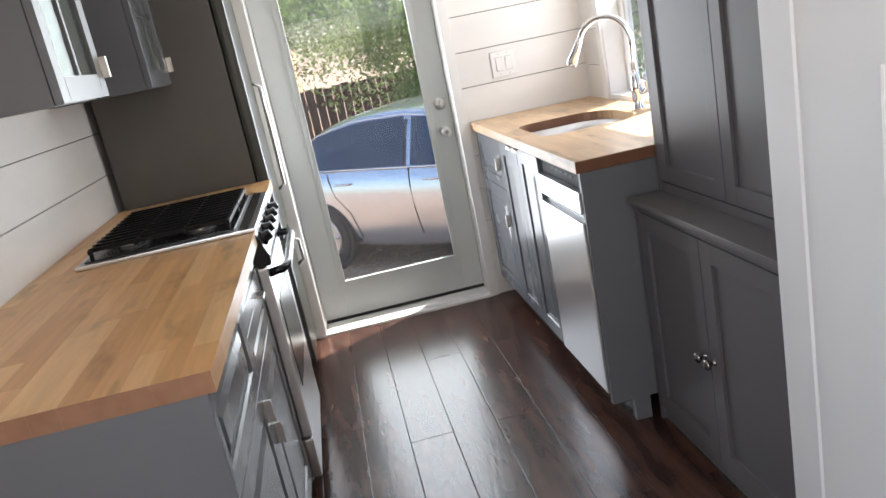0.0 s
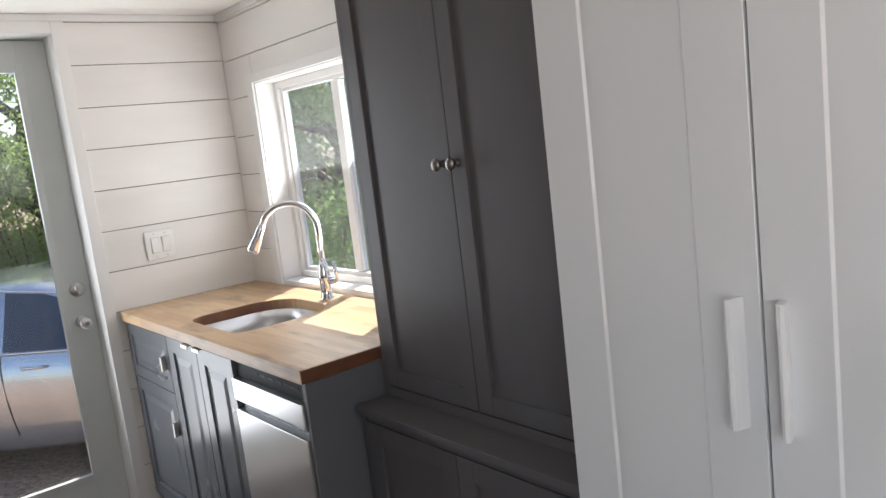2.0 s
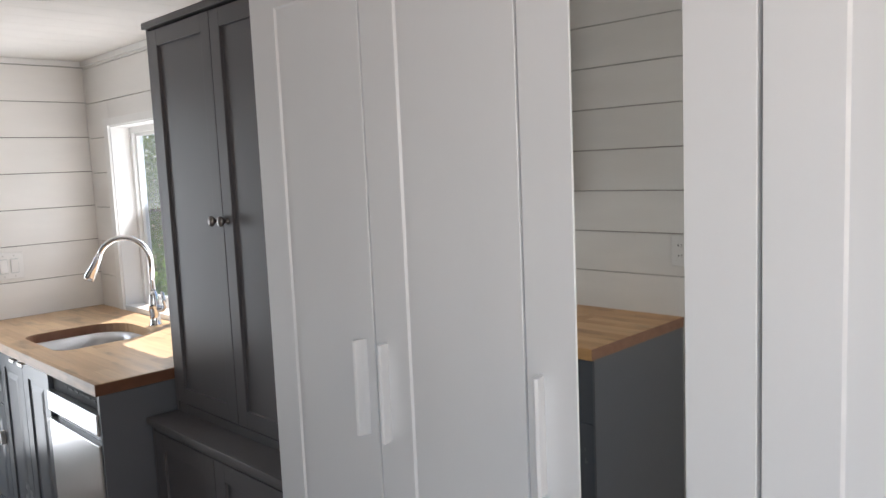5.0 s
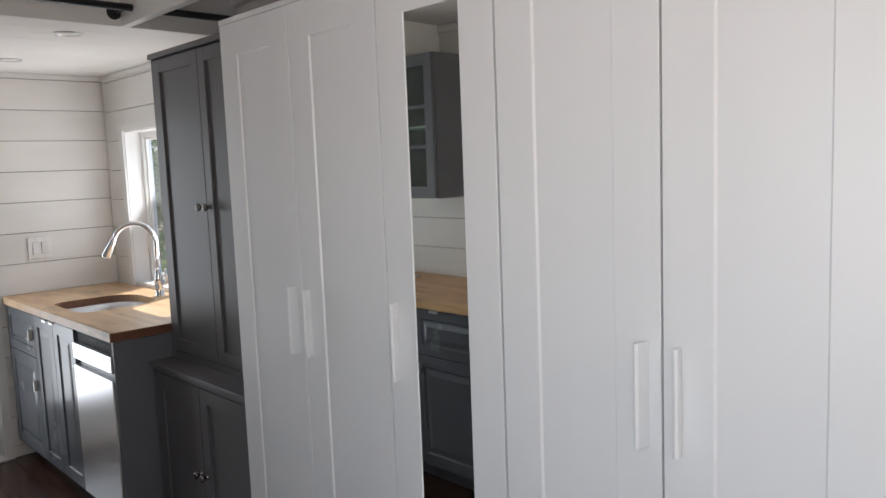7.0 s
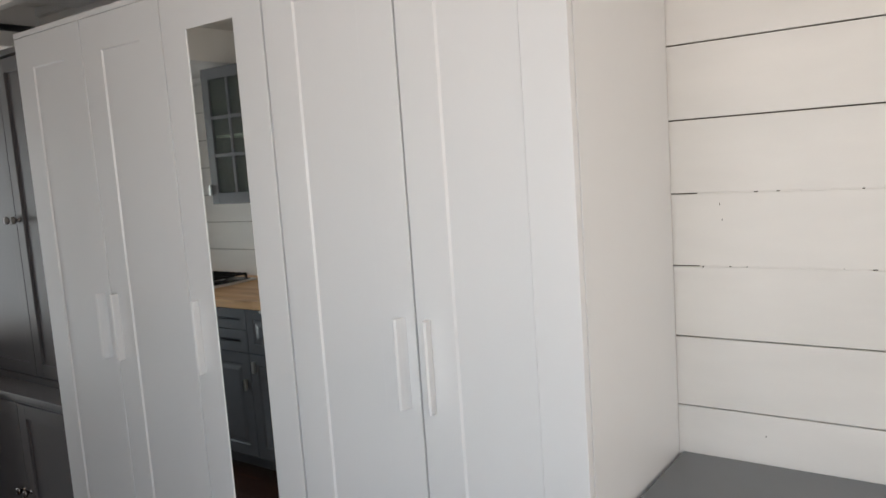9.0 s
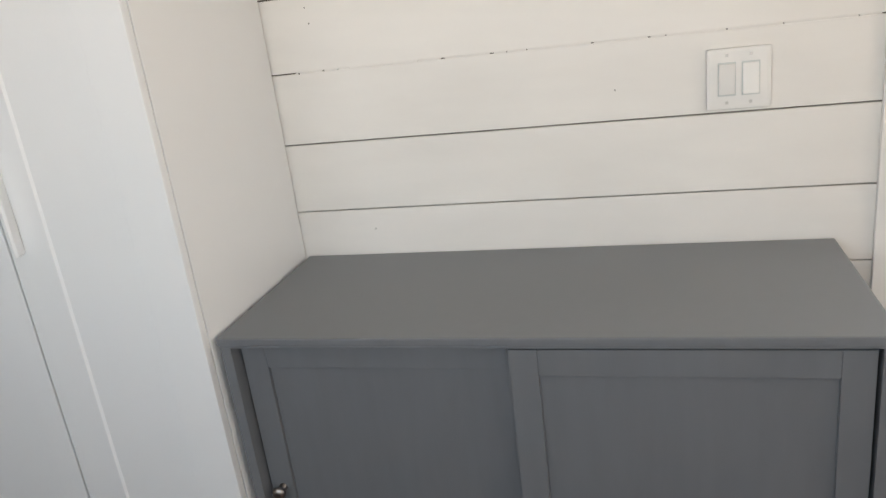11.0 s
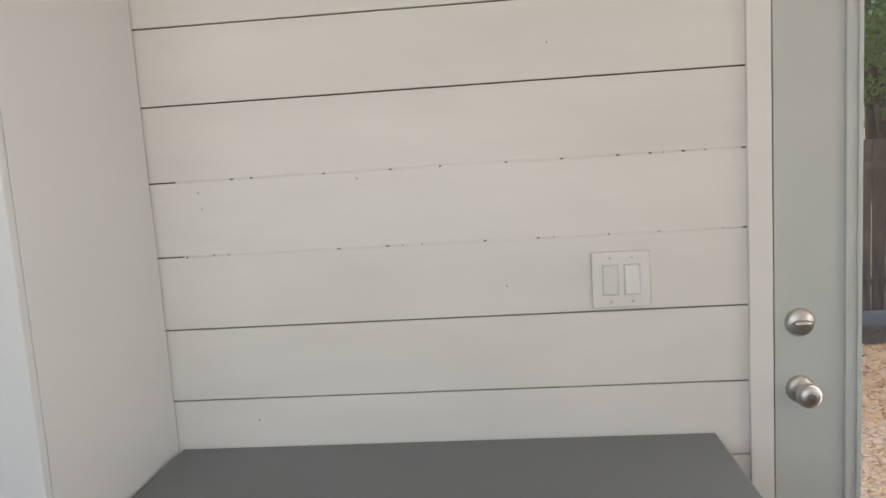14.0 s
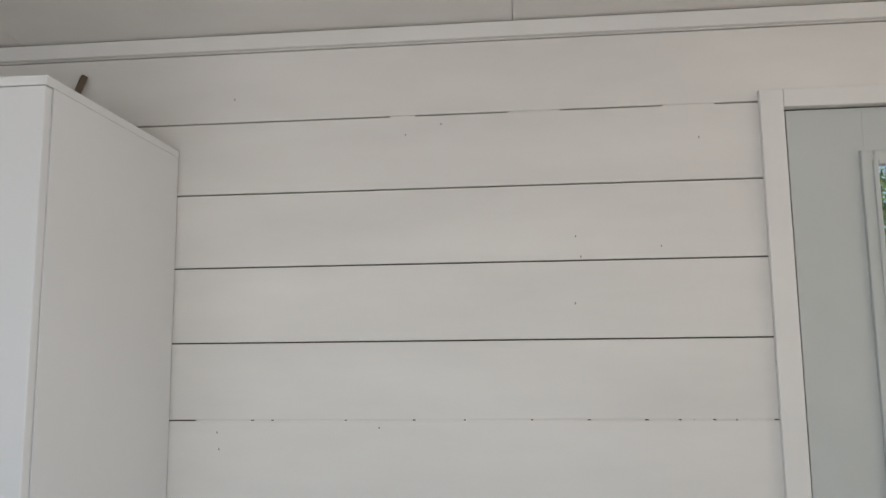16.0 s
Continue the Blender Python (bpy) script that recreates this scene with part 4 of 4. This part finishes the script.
fr = thing("fridge", -1.92, 4.08, 0, "tall dark grey fridge with steel doors", "fridge")
part("cabinet", box(XL + 0.03, -1.66, 3.857, 4.30, 0.02, 2.02, 0.006), M_FRIDGE, fr)
part("freezer_door", box(-1.655, -1.605, 3.859, 4.297, 0.04, 0.62, 0.018), M_FRIDGEDOOR, fr, "steel lower door")
part("fridge_door", box(-1.655, -1.605, 3.859, 4.297, 0.635, 2.015, 0.018), M_FRIDGEDOOR, fr, "steel upper door")
for i, (z0, z1) in enumerate(((0.80, 1.30), (0.42, 0.56))):
    part("handle", tube(bmesh.new(), [(-1.606, 4.25, z0), (-1.575, 4.25, z0 + 0.02), (-1.575, 4.25, z1 - 0.02), (-1.606, 4.25, z1)], 0.009), M_CHROME, fr, "", True)
for xx in (-2.15, -1.72):
    part("foot", box(xx, xx + 0.04, 3.88, 3.92, 0, 0.02), M_RUBBER, fr)


def wall_cabinet(y0, y1, label):
    t = thing("wall_cabinet", XL + 0.18, (y0 + y1) / 2, 1.36, label, "cabinet", "glazed wall cabinets")
    xa, xb = XL + 0.002, -1.900
    part("side_panel", box(xa, xb, y0, y0 + 0.018, 1.362, 2.084), M_SIDE, t)
    part("side_panel", box(xa, xb, y1 - 0.018, y1, 1.362, 2.084), M_SIDE, t)
    part("bottom_panel", box(xa, xb - 0.01, y0 + 0.0182, y1 - 0.0182, 1.362, 1.380), M_SIDE, t)
    part("top_panel", box(xa, xb - 0.01, y0 + 0.0182, y1 - 0.0182, 2.066, 2.084), M_SIDE, t)
    part("back_panel", box(xa, xa + 0.008, y0 + 0.0182, y1 - 0.0182, 1.3805, 2.0655), M_TRIM, t, "white back panel")
    part("shelf", box(xa + 0.01, xb - 0.03, y0 + 0.0182, y1 - 0.0182, 1.72, 1.732), M_TRIM, t, "white shelf")
    d = bmesh.new()
    y2, y3, z0, z1 = y0 + 0.0015, y1 - 0.0015, 1.364, 2.083
    bx(d, -1.898, -1.878, y2, y2 + 0.055, z0, z1, 0.002)
    bx(d, -1.898, -1.878, y3 - 0.055, y3, z0, z1, 0.002)
    bx(d, -1.898, -1.878, y2 + 0.055, y3 - 0.055, z0, z0 + 0.06, 0.002)
    bx(d, -1.898, -1.878, y2 + 0.055, y3 - 0.055, z1 - 0.06, z1, 0.002)
    bx(d, -1.895, -1.881, (y2 + y3) / 2 - 0.009, (y2 + y3) / 2 + 0.009, z0 + 0.06, z1 - 0.06, 0.002)
    for k in (1, 2):
        zz = z0 + 0.06 + (z1 - z0 - 0.12) * k / 3
        bx(d, -1.8945, -1.8815, y2 + 0.055, y3 - 0.055, zz - 0.009, zz + 0.009, 0.002)
    dd = part("glazed_door", d, M_KGREY, t, "grey door with six small panes")
    part("pane", box(-1.890, -1.887, y2 + 0.05, y3 - 0.05, z0 + 0.055, z1 - 0.055), M_CABGLASS, dd)
    pull(dd, -1.878, 1, y1 - 0.004, 1.44, True)


wall_cabinet(2.44, 2.845, "grey wall cabinet with a glazed grid door")
wall_cabinet(3.45, 3.85, "grey wall cabinet with a glazed grid door beside the fridge")


# ---- outside ----
GZ = -0.66
g = bmesh.new()
bmesh.ops.create_grid(g, x_segments=2, y_segments=2, size=2000)
for v in g.verts:
    v.co.z = GZ
structure(part("ground", g, M_GROUND), "dry brown dirt with straw and leaf litter", "ground")
structure(part("pavement", box(0.3, 2.05, -6.0, 0.8, GZ - 0.05, GZ + 0.03, 0.01), M_CONC), "pale sunlit concrete slab outside the door", "pavement")


def stuff_mesh(name, verts, faces, mat, label, category, parent=None):
    me = bpy.data.meshes.new(name)
    me.from_pydata(verts, [], faces)
    me.materials.append(mat)
    o = new(name, me)
    if parent:
        o.parent = parent
        o.matrix_parent_inverse = parent.matrix_basis.inverted()
    elif label:
        tagged(o, label, category, kind="stuff")
    return o


def scatter_leaves(rng, blobs, count, size):
    """Leaf blades, each two triangles folded at the midrib, thrown about the blobs (x, y, z, radius)."""
    w = np.array([b[3] ** 2 for b in blobs])
    which = rng.choice(len(blobs), count, p=w / w.sum())
    bl = np.array(blobs)[which]
    d = rng.normal(size=(count, 3))
    d /= np.linalg.norm(d, axis=1)[:, None]
    c = bl[:, :3] + d * (bl[:, 3] * rng.uniform(0.25, 1.05, count) ** 0.6)[:, None]
    a = rng.normal(size=(count, 3))
    a /= np.linalg.norm(a, axis=1)[:, None]
    b = np.cross(a, rng.normal(size=(count, 3)))
    b /= np.linalg.norm(b, axis=1)[:, None]
    s = size * rng.uniform(0.6, 1.3, count)[:, None]
    v = np.stack([c - a * s, c + b * s * 0.45, c + a * s, c - b * s * 0.45], 1).reshape(-1, 3)
    f = [(4 * i, 4 * i + 1, 4 * i + 2, 4 * i + 3) for i in range(count)]
    return v.tolist(), f


def tree(x, y, h, crown_r, seed, leaves, size, mat, label, low=0.35):
    rng = np.random.default_rng(seed)
    t = thing("tree", x, y, GZ, label, "tree", "yard trees")
    tr = bmesh.new()
    base = Vector((x, y, GZ))
    lean = Vector((rng.uniform(-0.12, 0.12), rng.uniform(-0.12, 0.12), 1))
    pts = [base + lean * (h * 0.75 * k / 5) + Vector((rng.normal() * 0.05, rng.normal() * 0.05, 0)) * k for k in range(6)]
    r0 = 0.035 * h
    tube(tr, pts, [r0 * (1.15 - 0.19 * k) for k in range(6)], 10)
    blobs = []
    for k in range(16):
        f = rng.uniform(low, 0.95)
        st = base + lean * (h * 0.75 * min(f, 0.9))
        an = k * 2.4 + rng.uniform(-0.4, 0.4)
        ln = crown_r * rng.uniform(0.55, 1.0)
        en = st + Vector((math.cos(an) * ln, math.sin(an) * ln, h * rng.uniform(0.02, 0.24)))
        mid = (st + en) / 2 + Vector((0, 0, 0.08 * h))
        tube(tr, [st, mid, en], [r0 * 0.35, r0 * 0.22, r0 * 0.07], 6)
        for q in range(4):
            c = mid.lerp(en, rng.uniform(0.1, 1.1)) + Vector(rng.normal(size=3)) * crown_r * 0.16
            blobs.append((*c, crown_r * rng.uniform(0.14, 0.30)))
    part("trunk", tr, M_BARK, t, "", True)
    v, fc = scatter_leaves(rng, blobs, leaves, size)
    stuff_mesh("crown", v, fc, mat, "", "", t)
    return t


tree(1.05, 11.4, 6.0, 2.9, 3, 52000, 0.036, M_LEAF2, "leafy green yard tree behind the car", 0.16)
tree(-2.5, 11.7, 5.0, 2.1, 31, 22000, 0.034, M_LEAF2, "leafy green tree overhanging the parked car", 0.44)
tree(-2.6, 14.0, 6.5, 2.8, 5, 24000, 0.045, M_LEAF, "leafy green tree near the fence", 0.45)
tree(3.2, 15.5, 7.0, 3.0, 8, 7000, 0.08, M_LEAF, "green tree in the yard", 0.2)
tree(4.2, 9.2, 5.5, 2.3, 11, 34000, 0.036, M_LEAF, "dark green tree outside the kitchen window", 0.12)
tree(6.5, 14.0, 7.5, 3.2, 17, 9000, 0.09, M_LEAF, "tall dark green tree outside", 0.12)
tree(8.0, -5.6, 5.5, 2.4, 13, 34000, 0.045, M_LEAF, "green tree by the wooden fence", 0.3)


def bush(x, y, r, h, seed, n, label):
    rng = np.random.default_rng(seed)
    t = thing("bush", x, y, GZ, label, "bush")
    st = bmesh.new()
    blobs = []
    for k in range(9):
        a = rng.uniform(0, 6.3)
        e = Vector((x + math.cos(a) * r * 0.6, y + math.sin(a) * r * 0.6, GZ + h * rng.uniform(0.5, 0.95)))
        tube(st, [(x, y, GZ), e], [0.02, 0.006], 5)
        blobs.append((*e, r * rng.uniform(0.3, 0.5)))
        blobs.append((*(Vector((x, y, GZ + 0.1)).lerp(e, 0.5)), r * 0.4))
    part("stems", st, M_BARK, t)
    v, f = scatter_leaves(rng, blobs, n * 2, 0.034)
    stuff_mesh("foliage", v, f, M_LEAF2, "", "", t)


bush(1.75, 6.9, 0.75, 1.9, 21, 4000, "bright green bush outside the kitchen window")
bush(0.35, 11.0, 1.25, 2.9, 23, 9000, "tall green bush behind the parked car")
bush(3.0, 8.0, 0.7, 1.6, 22, 3000, "green bush under the trees")


def fence(x0, y0, x1, y1, h, label, wood, pitch=0.145):
    t = thing("fence", (x0 + x1) / 2, (y0 + y1) / 2, GZ, label, "fence", "yard fences")
    a, b = Vector((x0, y0, GZ)), Vector((x1, y1, GZ))
    ln = (b - a).length
    ang = math.atan2(y1 - y0, x1 - x0)
    me = mesh_of("picket", box(0, pitch - 0.012, -0.009, 0.009, 0.05, h, 0.004), wood)
    for i in range(min(80, int(ln / pitch))):
        o = new("picket", me)
        o.parent = t
        o.matrix_parent_inverse = t.matrix_basis.inverted()
        o.matrix_basis = Matrix.Translation(a.lerp(b, i * pitch / ln) + Vector((0, 0, random.uniform(-0.02, 0.02)))) @ Matrix.Rotation(ang, 4, "Z")
    for z in (0.35, h - 0.3):
        r = bmesh.new()
        bx(r, 0, ln, 0.012, 0.05, z, z + 0.085, 0.004)
        bmesh.ops.transform(r, matrix=Matrix.Translation(a) @ Matrix.Rotation(ang, 4, "Z"), verts=r.verts)
        part("rail", r, wood, t)


fence(-7.0, 12.6, 1.5, 13.3, 1.55, "dark brown wooden picket fence behind the car", M_FENCE)
fence(6.9, -9.0, 6.6, 1.5, 1.9, "weathered brown board fence across the yard", M_FENCE2)
structure(part("fence_kerb", box(6.35, 6.5, -9, 1.5, GZ - 0.05, GZ + 0.14, 0.02), M_CONC), "pale concrete kerb along the fence", "kerb")
hs = thing("house", -3.5, 21, GZ, "tan house beyond the fence", "house")
part("wall", box(-9, -1.7, 18, 24, GZ, 2.4), M_STUCCO, hs)
rf = bmesh.new()
rv = [rf.verts.new(p) for p in ((-9.4, 17.6, 2.35), (-1.3, 17.6, 2.35), (-1.3, 24.4, 2.35), (-9.4, 24.4, 2.35), (-9.4, 21, 3.6), (-1.3, 21, 3.6))]
for q in ((0, 1, 5, 4), (2, 3, 4, 5), (0, 4, 3), (1, 2, 5), (0, 3, 2, 1)):
    rf.faces.new([rv[i] for i in q])
part("roof", rf, M_ROOF, hs)
part("window", box(-3.6, -2.4, 17.96, 18.02, 0.4, 1.5), M_BLACK, hs)

rng = np.random.default_rng(40)
sv, sf = [], []
for i in range(30000):
    if i % 3:
        px, py = rng.uniform(2.1, 6.4), rng.uniform(-7.5, 0)
    else:
        px, py = rng.uniform(-3.5, 2), rng.uniform(5.2, 12)
    an, l = rng.uniform(0, 6.28), rng.uniform(0.03, 0.11)
    k = len(sv)
    z = GZ + 0.006
    sv += [(px, py, z), (px + 0.011, py + 0.007, z), (px + math.cos(an) * l, py + math.sin(an) * l, z + rng.uniform(0, 0.05))]
    sf.append((k, k + 1, k + 2))
stuff_mesh("straw", sv, sf, M_STRAW, "scattered dry straw and leaf litter on the ground", "straw")


def car(x, y, yaw):
    """A four-door saloon, built along +x with its near side at y=0, the rear handle over the origin."""
    t = new("car")
    t.empty_display_size = 0.1
    tagged(t, "parked silver-blue four-door saloon car", "car")
    half = 0.88
    # profile stations: x, sill z, belt z, roof z, side inset at belt and roof
    st = [(-1.45, 0.45, 0.80, 0.84, 0.16, 0.25), (-1.35, 0.32, 0.93, 0.97, 0.07, 0.22), (-1.0, 0.24, 0.97, 1.02, 0.02, 0.20), (-0.75, 0.22, 0.97, 1.16, 0.0, 0.22), (-0.35, 0.21, 0.965, 1.36, 0.0, 0.24), (0.1, 0.20, 0.955, 1.45, 0.0, 0.25), (0.7, 0.20, 0.94, 1.46, 0.0, 0.25), (1.2, 0.20, 0.925, 1.40, 0.0, 0.24), (1.65, 0.20, 0.91, 1.15, 0.0, 0.22), (1.95, 0.21, 0.90, 0.98, 0.01, 0.20), (2.5, 0.22, 0.85, 0.90, 0.04, 0.20), (2.95, 0.25, 0.74, 0.78, 0.12, 0.25), (3.1, 0.35, 0.60, 0.63, 0.28, 0.35)]
    bm = bmesh.new()
    rings = []
    for sx, z0, zb, zr, ib, ir in st:
        prof = [(ib + 0.10, z0), (ib + 0.03, z0 + 0.05), (ib + 0.0, z0 + 0.22), (ib - 0.015, (z0 + zb) / 2 + 0.08), (ib + 0.01, zb - 0.10), (ib + 0.045, zb), (ir * 0.9 + ib * 0.1, zr - 0.05 * (zr - zb) - 0.01), (ir + 0.08, zr), (half, zr + 0.02)]
        ring = [bm.verts.new((sx, p, z)) for p, z in prof] + [bm.verts.new((sx, 2 * half - p, z)) for p, z in reversed(prof[:-1])]
        rings.append(ring)
    for i, (a, b) in enumerate(zip(rings, rings[1:])):
        for k in range(len(a) - 1):
            bm.faces.new((a[k], a[k + 1], b[k + 1], b[k]))
    bm.faces.new(rings[0])
    bm.faces.new(rings[-1])
    body = part("body", bm, M_PAINT, t, "glossy silver-blue body", True)
    md = body.modifiers.new("round", "SUBSURF")
    md.levels = md.render_levels = 2

    def side_pt(sx, f, off):
        """A point on the near side window band."""
        for a, b in zip(st, st[1:]):
            if a[0] <= sx <= b[0]:
                k = (sx - a[0]) / (b[0] - a[0])
                c = [p + (q - p) * k for p, q in zip(a, b)]
                break
        yb, yr = c[4] + 0.055, c[5] * 0.9 + c[4] * 0.1 + 0.012
        zb, zr = c[2] + 0.015, c[3] - 0.065
        return Vector((sx, yb + (yr - yb) * f - off, zb + (zr - zb) * f))
    for xs in ([-0.56, -0.35, -0.12, 0.2, 0.45, 0.72], [0.80, 1.1, 1.4, 1.62]):
        w = bmesh.new()
        lo = [w.verts.new(side_pt(q, 0.03, 0.036)) for q in xs]
        hi = [w.verts.new(side_pt(q, 0.97, 0.036)) for q in xs]
        for i in range(len(xs) - 1):
            w.faces.new((lo[i], lo[i + 1], hi[i + 1], hi[i]))
        bmesh.ops.solidify(w, geom=w.faces[:], thickness=0.006)
        part("side_window", w, M_DARKGLASS, t, "dark side window")
    tr = bmesh.new()
    tube(tr, [side_pt(q, 0.0, 0.038) for q in (-0.66, -0.35, 0.1, 0.7, 1.2, 1.66)], 0.009, 6)
    tube(tr, [side_pt(q, 1.0, 0.038) for q in (-0.66, -0.35, 0.1, 0.7, 1.2, 1.62)], 0.007, 6)
    part("window_trim", tr, M_CHROME, t, "bright window trim", True)
    for hx in (0.0, 1.02):
        part("door_handle", tube(bmesh.new(), [(hx - 0.09, 0.0, 0.84), (hx - 0.07, -0.028, 0.842), (hx + 0.07, -0.028, 0.842), (hx + 0.09, 0.0, 0.84)], 0.012, 8), M_CHROME, t, "chrome door handle", True)
    seam = bmesh.new()
    for sx in (0.76,):
        tube(seam, [(sx + 0.05, 0.012, 0.34), (sx + 0.03, -0.010, 0.56), (sx + 0.01, 0.004, 0.80), (sx, 0.04, 0.94)], 0.005, 5)
    tube(seam, [(0.10, 0.012, 0.30), (0.03, -0.012, 0.56), (-0.12, -0.004, 0.72), (-0.18, 0.012, 0.88), (-0.20, 0.05, 0.955)], 0.004, 5)
    part("door_seam", seam, M_RUBBER, t)
    for wx in (-0.36, 2.30):
        part("wheel_arch", lathe([(0.36, 0), (0.36, 0.03), (0.20, 0.03)], (wx, 0.010, 0.32), (0, -1, 0), 32), M_RUBBER, t)
        ty = part("tyre", lathe([(0.22, 0.0), (0.31, 0.0), (0.325, 0.02), (0.325, 0.19), (0.31, 0.205), (0.235, 0.21), (0.21, 0.19)], (wx, 0.175, 0.325), (0, -1, 0), 32), M_RUBBER, t, "", True)
        part("rim", lathe([(0.215, 0), (0.215, 0.02), (0.19, 0.01), (0.06, 0.02), (0.001, 0.025)], (wx, -0.018, 0.325), (0, -1, 0), 28), M_STEEL, ty, "", True)
        for k in range(5):
            a = 2 * math.pi * k / 5
            part("spoke", tube(bmesh.new(), [(wx + 0.04 * math.cos(a), -0.040, 0.325 + 0.04 * math.sin(a)), (wx + 0.205 * math.cos(a), -0.036, 0.325 + 0.205 * math.sin(a))], 0.018, 6), M_STEEL, ty)
        part("tyre", lathe([(0.22, 0.0), (0.325, 0.0), (0.325, 0.2), (0.22, 0.2)], (wx, 1.76, 0.325), (0, -1, 0), 24), M_RUBBER, t)
    t.matrix_basis = Matrix.Translation((x, y, GZ)) @ Matrix.Rotation(yaw, 4, "Z")
    return t


M_DARKGLASS = material("dark_car_glass", (0.16, 0.21, 0.27), 0.06, 0.7, var=0.1)
car(-1.29, 7.75, radians(-42))

# ---- floor planks ----
EDGE = [-0.026 - 0.158 * k for k in range(-1, 15)]
for k, (xb, xa) in enumerate(zip(EDGE, EDGE[1:])):
    xa, xb = max(xa, XL), min(xb, 0.0)
    if xb - xa < 0.01:
        continue
    off = (3.70, 3.03)[(k + 1) % 2] + (0.0 if k < 9 else 0.2 * (k % 3))
    ys = sorted({YN, YF, *[off + 1.28 * j for j in range(-6, 3) if YN < off + 1.28 * j < YF]})
    for y0, y1 in zip(ys, ys[1:]):
        part("plank", box(xa + 0.0008, xb - 0.0008, y0 + 0.0008, y1 - 0.0008, -0.0108, 0.0, 0.0018), M_FLOOR, floor)
